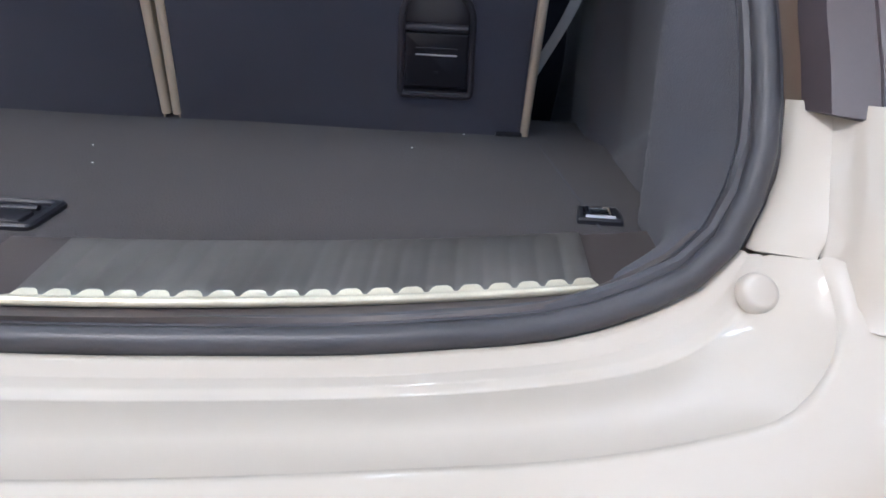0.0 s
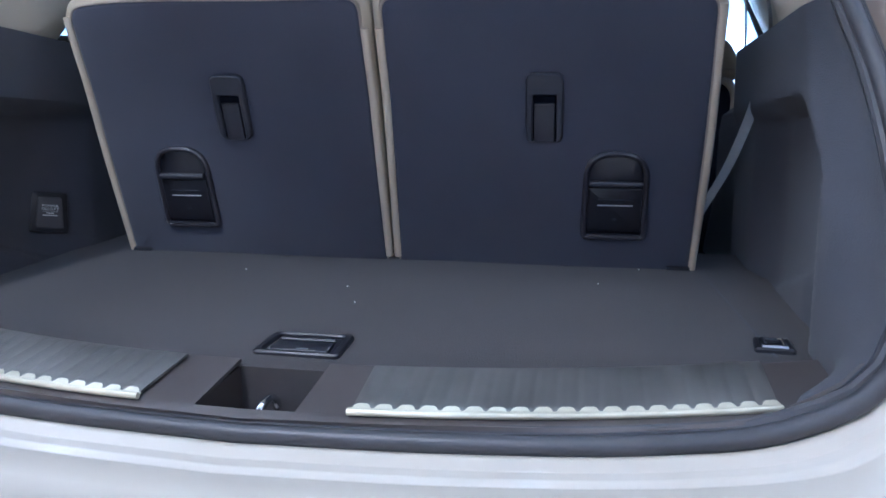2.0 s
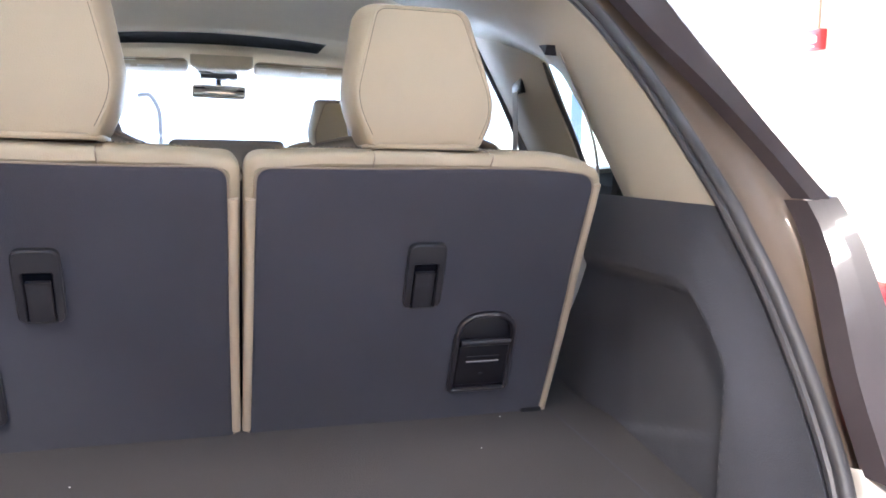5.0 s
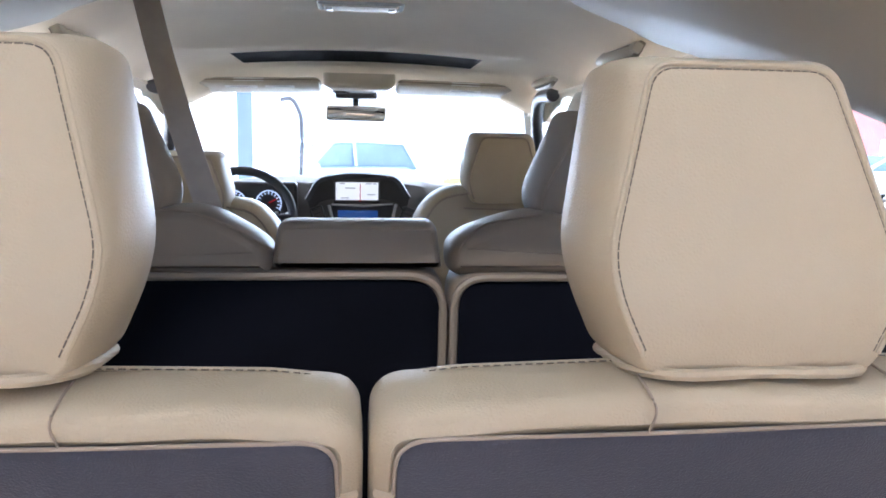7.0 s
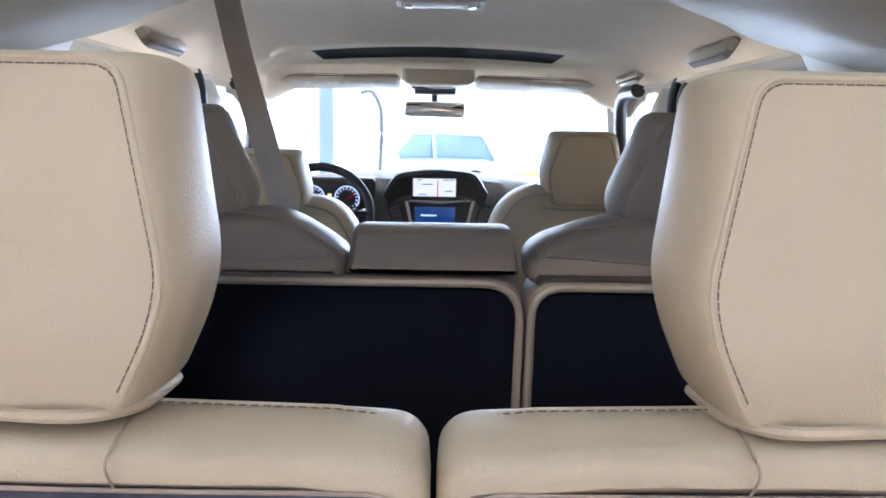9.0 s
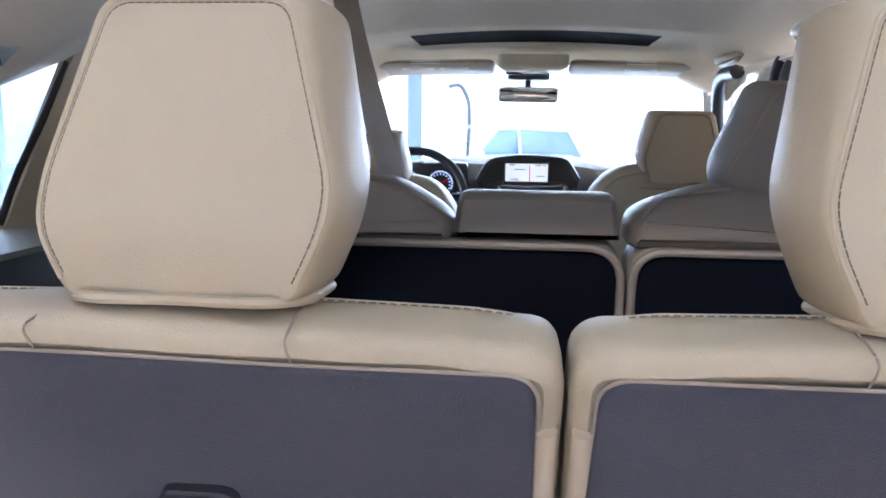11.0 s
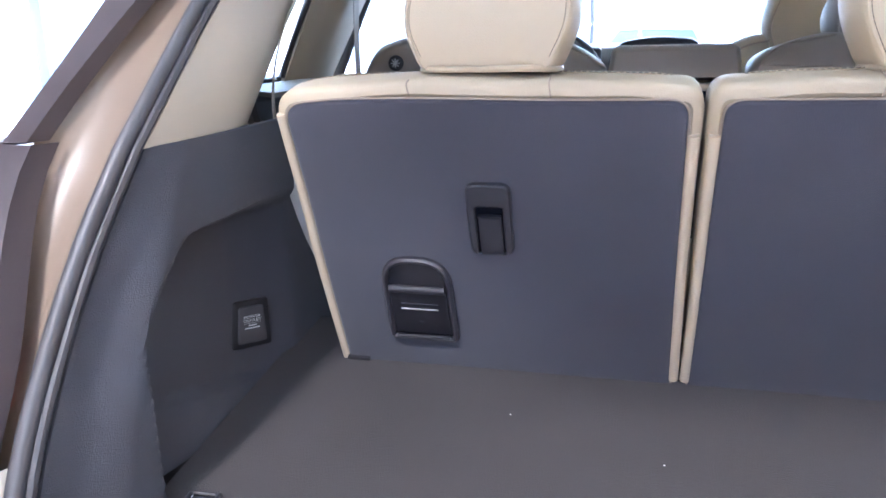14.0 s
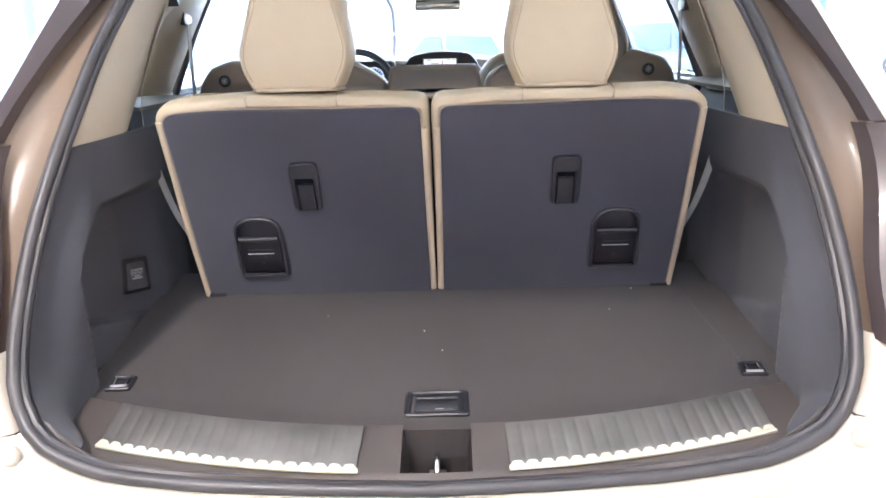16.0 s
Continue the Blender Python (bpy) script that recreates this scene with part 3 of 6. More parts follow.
# ---- rear body and bumper ----
RIM = [(0, -0.745, 0.655), (0.20, -0.738, 0.659), (0.377, -0.722, 0.667), (0.48, -0.712, 0.675), (0.549, -0.698, 0.684), (0.604, -0.676, 0.694), (0.622, -0.662, 0.705),
       (0.637, -0.645, 0.720), (0.643, -0.631, 0.735), (0.642, -0.616, 0.751), (0.640, -0.599, 0.768)]


def both_sides(half):
    """A half line from the middle outwards, mirrored to one line from side to side."""
    left = np.array(half)[::-1].copy()
    left[:, 0] *= -1
    return np.concatenate([left, np.array(half)[1:]])


def tray_lines(n=44):
    """The seal's outer foot and the bumper's rim, point for point."""
    Q = around(0.0235, 0.004)[:len(HALF)]
    Q = Q[:int(np.searchsorted(HALF[:40, 1], 0.772)) + 1]
    Q[:, 1] = np.minimum(Q[:, 1], -0.622 + 0.65 * (Q[:, 2] - 0.687))
    return both_sides(smooth_line(Q, n)), both_sides(smooth_line(RIM, n))


def build_rear_body():
    """The stepped painted tray between the seal and the bumper's rim."""
    S, R = tray_lines()
    rows = [(0.0, 0.004), (0.02, 0.0005), (0.085, 0.0035), (0.115, 0.0035), (0.165, -0.0025), (0.20, -0.003), (0.29, -0.0015), (0.31, -0.0015), (0.345, -0.0045), (0.40, -0.0035), (0.43, -0.001), (0.70, -0.001), (0.96, -0.002), (1.0, 0.0)]
    fade = step(0.645, 0.50, np.abs(S[:, 0]))
    P = np.array([S * (1 - f) + R * f + np.stack([0 * fade, 0 * fade, dz * fade], 1) for f, dz in rows]).transpose(1, 0, 2)
    ob = part("body_rear", sheet_bm(P, 0.003, side=1), PAINT, None, flat_angle=60)
    tagged(ob, "pearl white stepped door jamb below the tailgate opening", "car body", kind="structure")
    for s in (-1, 1):
        m = frame_of((s * 0.600, -0.6085, 0.7475), (1, s * 0.35, 0.25 * s), (0, 0.55, 0.83))
        part("rubber_stop", cyl_bm(0.0160, 0.009, 28, (0, 0, -0.0025), "Z", 0.003, 0.0120), PAINT, ob, "painted round bumper stop", m)
    return ob


def build_bumper():
    """The bumper outside the tray's rim: a fine raised bead, a rounded shoulder and the outer face."""
    _, R = tray_lines()
    low = step(0.745, 0.690, R[:, 2])
    side = np.sign(R[:, 0])
    away = np.stack([0.75 * side * step(0.40, 0.645, np.abs(R[:, 0])), -1 + 0.35 * step(0.45, 0.65, np.abs(R[:, 0])), 0 * low], 1)
    away /= np.linalg.norm(away, axis=1, keepdims=True)
    rows = [(0.0, 0.0, 0.0), (0.0015, 0.0018, 0.0018), (0.004, 0.0016, 0.0016), (0.007, -0.001, 0.0005), (0.024, -0.007, -0.006), (0.045, -0.022, -0.020), (0.064, -0.050, -0.048), (0.078, -0.10, -0.095),
            (0.088, -0.16, -0.15), (0.090, -0.24, -0.23), (0.070, -0.30, -0.29), (0.02, -0.36, -0.35)]
    P = np.array([R + away * np.stack([d + 0.06 * (1 - low) * min(1, d / 0.088)] * 3, 1) + np.stack([0 * low, 0.02 * (1 - low) * d / 0.088, lo * low + hi * (1 - low)], 1) for d, lo, hi in rows]).transpose(1, 0, 2)
    ob = part("rear_bumper", sheet_bm(P, 0.004, side=1), PAINT, None, flat_angle=60)
    tagged(ob, "pearl white rear bumper with a raised rim round the loading edge", "bumper", kind="structure")
    for s in (-1, 1):
        W = np.array([[(s * (0.70 + 0.20 * q + 0.03 * math.sin(q * math.pi)), -0.655 + 0.05 * (1 - v) + 0.675 * q ** 1.6, 0.34 + 0.41 * v) for v in np.linspace(0, 1, 10)] for q in np.linspace(0, 1, 14)])
        part("wing", sheet_bm(W, 0.004, side=s), PAINT, ob, "pearl white bumper wing")
    return ob


def build_pillar(s):
    """The painted rear pillar outside the seal with the dark garnish and the red lamp."""
    idx = range(16, 50)
    name = "pillar_right" if s > 0 else "pillar_left"

    def row(i, off, push):
        z = HALF[i][1]
        Q = inset(LOOP, -off)[i]
        return (s * Q[0], float(open_y(z)) - push, Q[1])
    # painted channel, in the shade-darkened copy of the body paint
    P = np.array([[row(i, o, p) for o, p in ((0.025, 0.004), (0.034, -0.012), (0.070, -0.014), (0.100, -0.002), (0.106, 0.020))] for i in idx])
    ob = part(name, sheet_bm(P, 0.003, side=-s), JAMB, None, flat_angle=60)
    tagged(ob, "painted rear body pillar, shade in its colour, beside the tailgate opening", "car pillar", kind="structure")
    # dark garnish: a broad upper blade and a narrower foot beside the lamp
    up = [i for i in idx if HALF[i][1] > 1.135]
    G = np.array([[row(i, o, p) for o, p in ((0.040 + 0.058 * step(1.42, 1.15, HALF[i][1]), 0.010), (0.045 + 0.057 * step(1.42, 1.15, HALF[i][1]), 0.040), (0.092 + 0.026 * step(1.36, 1.14, HALF[i][1]), 0.054), (0.118 + 0.018 * step(1.36, 1.14, HALF[i][1]), 0.020), (0.124 + 0.018 * step(1.36, 1.14, HALF[i][1]), -0.03))] for i in up])
    part("upper_garnish", sheet_bm(G, 0.004, side=-s), GARNISH, ob, "gloss black upper pillar garnish")
    lo = [i for i in idx if 0.858 < HALF[i][1] < 1.15]
    G = np.array([[row(i, o, p) for o, p in ((0.038 + 0.048 * step(0.92, 1.14, HALF[i][1]), 0.010), (0.044 + 0.048 * step(0.92, 1.14, HALF[i][1]), 0.044), (0.072 + 0.034 * step(0.92, 1.14, HALF[i][1]), 0.056), (0.080 + 0.030 * step(0.92, 1.14, HALF[i][1]), 0.046), (0.104 + 0.022 * step(0.92, 1.14, HALF[i][1]), 0.058), (0.114 + 0.022 * step(0.92, 1.14, HALF[i][1]), 0.03))] for i in lo])
    part("lower_garnish", sheet_bm(G, 0.004, side=-s), GARNISH, ob, "dark garnish beside the tail lamp")
    # body side behind the pillar
    B = []
    for i in idx:
        z = HALF[i][1]
        y = float(open_y(z))
        e = 0.03 * step(1.1, 1.3, z)
        B.append([row(i, 0.128, -0.02), (s * (0.825 - 0.55 * max(0, z - 1.15)), y + 0.08 + e, z), (s * (0.905 - 0.6 * max(0, z - 1.15)), y + 0.26 + e, z), (s * (0.93 - 0.62 * max(0, z - 1.15)), y + 0.5 + e, z)])
    part("quarter_panel", sheet_bm(np.array(B), 0.004, side=-s), PAINT, ob, "pearl white quarter panel")
    # painted corner below the lamp, down behind the bumper's edge
    def edge_x(z):
        return float(np.interp(z, [0.735, 0.768, 0.785, 0.866], [0.634, 0.640, 0.646, 0.661]))
    C = []
    for z in np.linspace(0.735, 0.866, 16):
        y = float(open_y(z))
        e = 0.022 * float(step(0.80, 0.735, z))
        xe = edge_x(z) + 0.0012
        C.append([(s * xe, y - 0.018, z), (s * (xe + 0.0006), y - 0.022 + 0.3 * e, z), (s * (xe + 0.005), y - 0.027 + 0.6 * e, z), (s * (xe + 0.010), y - 0.042 + e, z), (s * (xe + 0.016), y - 0.060 + e, z), (s * (xe + 0.024), y - 0.070 + e, z), (s * (xe + 0.040), y - 0.075 + e, z), (s * 0.725, y - 0.074 + e, z), (s * 0.757, y - 0.062 + e, z), (s * 0.785, y - 0.034 + e, z), (s * 0.805, y + 0.02, z), (s * 0.825, y + 0.12, z), (s * 0.87, y + 0.30, z)])
    D = []
    for z in np.linspace(0.7675, 0.866, 10):
        y = float(open_y(z))
        xo = float(np.interp(z, [0.752, 0.816, 0.87], [0.592, 0.629, 0.640]))
        xe = edge_x(z) - 0.004 * float(step(0.773, 0.767, z))
        D.append([(s * xo, y + 0.004, z), (s * (xo + 0.002), y - 0.004, z)] + [(s * (xo + 0.002 + (xe - xo - 0.002) * q), y - 0.004 - 0.018 * q, z) for q in (0.25, 0.5, 0.75, 1.0)] + [(s * (xe + 0.0006), y - 0.018, z)])
    part("access_panel", sheet_bm(np.array(D), 0.002, side=s), PAINT, ob, "pearl white lamp access panel")
    part("corner_panel", sheet_bm(np.array(C), 0.003, side=s), PAINT, ob, "pearl white corner below the lamp")
    lamp = thing("tail_lamp", "red wrap-round tail lamp, lit with two bright bars", "tail lamp", group="tail lamps")
    lz = [z for z in np.linspace(0.855, 1.032, 9)]
    L = []
    for z in lz:
        y = float(open_y(z))
        k = (z - 0.855) / 0.177
        x0 = 0.701 + 0.042 * k
        t = 0.012 * math.sin(k * math.pi)
        L.append([(s * x0, y - 0.03, z), (s * (x0 - 0.002), y - 0.060 - t, z), (s * (x0 + 0.010), y - 0.076 - t, z + 0.003 * k), (s * (x0 + 0.05), y - 0.072 - t, z + 0.014 * k),
                  (s * (x0 + 0.085), y - 0.045 - t, z + 0.010 * k + 0.020 * (1 - k)), (s * (x0 + 0.100), y + 0.0, z + 0.006 * k + 0.042 * (1 - k)), (s * (x0 + 0.108), y + 0.09, z + 0.05 * (1 - k)), (s * (x0 + 0.06), y + 0.09, z + 0.02)])
    part("lower_lens", loft_bm(L[:4]), RED_LENS, lamp, "dark red lower lens", flat_angle=75)
    part("upper_lens", loft_bm(L[3:]), RED_ON, lamp, "glowing red upper lens", flat_angle=75)
    for zc in (0.938, 0.994):
        y = float(open_y(zc))
        dx = 0.21 * (zc - 0.95)
        pts = [(s * (0.738 + dx), y - 0.086, zc), (s * (0.766 + dx), y - 0.080, zc + 0.004), (s * (0.796 + dx), y - 0.056, zc + 0.008)]
        part("light_bar", tube_bm(smooth_line(pts, 8), 0.0052, n=8), LAMP_ON, lamp, "glowing light bar")
    return ob


def build_shell():
    """Lower body, roof, bonnet and underside that close the car."""
    root = thing("car_shell", "pearl white sport utility vehicle body", "car", kind="structure")
    for s in (-1, 1):
        Y = np.linspace(0.0, 3.55, 40)
        P = np.array([[(s * (0.885 + 0.045 * math.sin(q * math.pi) - 0.12 * step(3.0, 3.6, y)), y, 0.32 + 0.84 * q) for q in np.linspace(0, 1, 10)] for y in Y])
        part("side_panel", sheet_bm(P, 0.01, side=-s), PAINT, root)
        for y in (0.38, 3.15):
            w = part("wheel", cyl_bm(0.37, 0.235, 40, (s * 0.80, y, 0.37), "X", 0.03), TYRE, root)
            part("rim", cyl_bm(0.25, 0.03, 32, (s * 0.915, y, 0.37), "X", 0.01), SILVER, w)
    P = np.array([[(x, y, 1.665 - 0.05 * (x / 0.62) ** 2 - 0.035 * ((y - 1.0) / 1.1) ** 2) for x in np.linspace(-0.64, 0.64, 17)] for y in np.linspace(0.08, 2.25, 24)])
    part("roof", sheet_bm(P, 0.01), PAINT, root)
    P = np.array([[(x, y, 1.13 - 0.03 * (x / 0.8) ** 2 - 0.22 * step(2.9, 4.3, y)) for x in np.linspace(-0.84, 0.84, 17)] for y in np.linspace(2.98, 3.95, 12)])
    part("bonnet", sheet_bm(P, 0.01), PAINT, root)
    P = np.array([[(x * (1 - 0.02 * q), 3.98 + 0.05 * math.sin(q * 3) - 0.2 * (x / 0.84) ** 4, 0.35 + 0.62 * q) for x in np.linspace(-0.84, 0.84, 17)] for q in np.linspace(0, 1, 8)])
    part("front_face", sheet_bm(P, 0.01), PAINT, root)
    part("underbody", box_bm(1.72, 4.2, 0.02, 0, (0, 1.72, 0.30)), PLASTIC, root)
    return root


build_rear_body()
build_bumper()
build_pillar(-1)
build_pillar(1)
build_shell()


# ---- cabin: roof lining, pillars, windows ----
def ceil_z(x, y):
    x, y = np.asarray(x, float), np.asarray(y, float)
    z = 1.622 - 0.030 * (x / 0.55) ** 2 - 0.050 * step(0.46, 0.66, np.abs(x))
    z = z + (0.024 * step(1.55, 1.21, y) * step(0.20, 0.50, y) - 0.009 * np.exp(-((y - 1.565) / 0.05) ** 2)) * step(0.53, 0.40, np.abs(x)) - 0.055 * step(2.0, 2.25, y) - 0.02 * step(0.25, 0.0, y)
    return z


SUNROOF = (-0.372, 0.370, 1.735, 2.0)


def build_headliner():
    ys = np.concatenate([np.linspace(0.095, 1.70, 40), np.linspace(1.735, 2.0, 6), np.linspace(2.03, 2.30, 8)])
    xs = np.concatenate([np.linspace(-0.66, -0.39, 10), np.linspace(-0.372, 0.370, 17), np.linspace(0.39, 0.66, 10)])
    bm = bmesh.new()
    V = {}
    for i, x in enumerate(xs):
        for j, y in enumerate(ys):
            bow = 0.03 * (1 - ((x + 0.001) / 0.371) ** 2) if SUNROOF[0] <= x <= SUNROOF[1] else 0
            yy = y - bow if abs(y - 1.735) < 1e-6 else y
            V[i, j] = bm.verts.new((x, yy, float(ceil_z(x, yy))))
    for i in range(len(xs) - 1):
        for j in range(len(ys) - 1):
            cx, cy = (xs[i] + xs[i + 1]) / 2, (ys[j] + ys[j + 1]) / 2
            if SUNROOF[0] < cx < SUNROOF[1] and SUNROOF[2] < cy < SUNROOF[3]:
                continue
            bm.faces.new([V[i, j], V[i + 1, j], V[i + 1, j + 1], V[i, j + 1]])
    bmesh.ops.solidify(bm, geom=bm.faces[:], thickness=0.008)
    ob = part("ceiling", bm, HEADLINER, None)
    tagged(ob, "cream cloth roof lining with a sunroof opening", "ceiling", kind="structure")
    # curved header between the seal and the lining
    Q = [(x, float(open_y(z)) + 0.006, z) for x, z in HALF if z > 1.40]
    Q = Q + [(-x, y, z) for x, y, z in Q[-2::-1]]
    H = []
    for x, y, z in Q:
        y1 = max(0.104, y + 0.13)
        z1 = float(ceil_z(x, y1)) - 0.002
        H.append([(x * (1 + 0.015 * math.sin(q * math.pi)), y + (y1 - y) * q, z + (z1 - z) * math.sin(q * math.pi / 2)) for q in np.linspace(0, 1, 8)])
    part("rear_header", sheet_bm(np.array(H), 0.004, side=1), HEADLINER, ob)
    x0, x1, y0, y1 = SUNROOF
    sr = thing("sunroof", "sunroof opening, a near-black sheet in place of its dark recess", "sunroof", pose((x0 + x1) / 2, (y0 + y1) / 2, 1.62), kind="structure")
    # near-black sheet flush with the lining stands in for the recess's dark depth
    R = np.array([[(x - (x0 + x1) / 2, y - (y0 + y1) / 2, float(ceil_z(x, y)) + 0.0065 - 1.62) for y in np.linspace(y0 - 0.034, y1 + 0.08, 9)] for x in np.linspace(x0 - 0.004, x1 + 0.004, 24)])
    part("recess", sheet_bm(R, 0.003, side=1), FABRIC_2, sr)
    return ob


def glass_sheet(name, corners, label, mat=GLASS, n=8):
    a, b, c, d = (np.array(p) for p in corners)
    U = np.linspace(0, 1, n)
    P = np.array([[(a * (1 - u) + b * u) * (1 - v) + (d * (1 - u) + c * u) * v for v in U] for u in U])
    ob = part(name, sheet_bm(P, 0.004), mat, None)
    ob.visible_shadow = False
    return tagged(ob, label, "window", kind="structure")


def edge_bar(name, pts, r, mat, parent=None, label="", n=10, squash=1.0, up=(1, 0, 0)):
    return part(name, tube_bm(smooth_line(pts, 22), r, n=n, squash=squash, up=up), mat, parent, label)


def build_side_windows(s):
    side = "right" if s > 0 else "left"
    P = lambda y, z, d=0.0: (s * (win_x(z) + d), y, z)
    glass_sheet("window_quarter_" + side, [P(0.13, 1.185), P(0.40, 1.185), P(0.58, 1.43), P(0.30, 1.43)], "tinted rear quarter window with a black border", PRIVACY)
    glass_sheet("window_rear_" + side, [P(0.66, 1.16), P(1.52, 1.16), P(1.52, 1.52), P(0.74, 1.52)], "tinted rear door window", PRIVACY)
    glass_sheet("window_front_" + side, [P(1.78, 1.15), P(2.62, 1.15), P(2.20, 1.52), P(1.80, 1.52)], "clear front door window")
    tr = thing("side_trim_" + side, "beige pillar trims and black window seals of the cabin side", "pillar trim", kind="structure")
    # rear pillar between quarter window and rear door
    C = np.array([[(s * (win_x(z) - 0.035 - 0.028 * math.sin(q * math.pi)), 0.408 + 0.15 * (z - 1.185) * (1 - q) + 0.40 * (z - 1.185) * q + 0.26 * q, z) for q in np.linspace(0, 1, 12)] for z in np.linspace(1.15, 1.525, 18)])
    part("centre_pillar", sheet_bm(C, 0.02, side=s), TRIM, tr)
    edge_bar("quarter_seal", [P(0.405, 1.186, -0.028), P(0.409, 1.25, -0.028), P(0.428, 1.33, -0.028), P(0.447, 1.415, -0.028)], 0.0055, RUBBER, tr)
    edge_bar("sill_seal", [P(0.10, 1.184, -0.02), P(0.25, 1.180, -0.02), P(0.41, 1.182, -0.02)], 0.006, RUBBER, tr)
    edge_bar("rear_door_seal", [P(0.70, 1.16, -0.03), P(0.74, 1.35, -0.03), P(0.80, 1.49, -0.03)], 0.013, RUBBER, tr)
    edge_bar("door_seal", [P(1.50, 1.14, -0.03), P(1.53, 1.36, -0.03), P(1.530, 1.43, -0.03), P(1.512, 1.49, -0.015), P(1.47, 1.55, 0.035)], 0.020, RUBBER, tr)
    edge_bar("door_frame", [P(1.545, 1.14, -0.045), P(1.572, 1.36, -0.045), P(1.570, 1.45, -0.045), P(1.552, 1.51, -0.02), P(1.51, 1.57, 0.03)], 0.016, DARK_TRIM, tr)
    B = np.array([[(s * (win_x(z) + 0.03 - 0.09 * float(step(1.56, 1.42, z)) - 0.02 * math.sin(q * math.pi)), 1.585 + 0.20 * q, z) for q in np.linspace(0, 1, 8)] for z in np.linspace(0.9, 1.60, 18)])
    part("door_pillar", sheet_bm(B, 0.02, side=s), TRIM, tr)
    edge_bar("front_door_seal", [P(2.55, 1.15, -0.04), P(2.36, 1.32, -0.04), P(2.17, 1.46, -0.04), P(2.06, 1.512, -0.04), P(1.86, 1.520, -0.04)], 0.023, RUBBER, tr)
    A = np.array([[(s * (win_x(z) + 0.025 - 0.06 * q), 2.72 - 1.25 * (z - 1.12) + 0.12 * q, z) for q in np.linspace(0, 1, 6)] for z in np.linspace(1.10, 1.555, 16)])
    part("windscreen_pillar", sheet_bm(A, 0.03, side=s), TRIM, tr)
    # roof edge and door cards
    R = np.array([[(s * (0.64 + 0.05 * q), y, float(ceil_z(0.64, y)) + 0.006 - 0.035 * q ** 1.5) for q in np.linspace(0, 1, 8)] for y in np.linspace(0.30, 2.30, 30)])
    part("roof_rail_trim", sheet_bm(R, 0.015, side=-s), HEADLINER, tr)
    D = np.array([[(s * (0.735 + 0.03 * math.sin(q * 3)), y, 0.42 + 0.745 * q) for q in np.linspace(0, 1, 8)] for y in np.linspace(0.62, 2.75, 12)])
    part("door_card", sheet_bm(D, 0.02, side=s), DARK_TRIM, tr)
    W = np.array([[(s * (0.625 + 0.125 * step(1.05, 1.16, z) * step(0.02, 0.2, y) - 0.02 * step(0.9, 0.7, z)), y, z) for z in np.linspace(0.74, 1.178, 16)] for y in np.linspace(0.08, 0.64, 14)])
    part("wheel_house_trim", sheet_bm(W, 0.01, side=-s), DARK_TRIM, tr)
    L = np.array([[(s * (0.63 + 0.15 * q), y, 1.176 + 0.006 * math.sin(q * 3)) for q in np.linspace(0, 1, 6)] for y in np.linspace(0.09, 0.44, 12)])
    part("ledge", sheet_bm(L, 0.008), LEDGE, tr)
    return tr


build_headliner()
build_side_windows(-1)
build_side_windows(1)
glass_sheet("windscreen", [(-0.74, 2.98, 1.13), (0.74, 2.98, 1.13), (0.62, 2.24, 1.60), (-0.62, 2.24, 1.60)], "clear raked windscreen of the car")
cabin = part("cabin_floor", box_bm(1.50, 2.9, 0.02, 0, (0, 1.55, 0.42)), CABIN_CARPET, None)
tagged(cabin, "black carpeted cabin floor", "floor", kind="structure")


# ---- third-row seats ----
BACK = Vector((0, -0.355, 0.935))


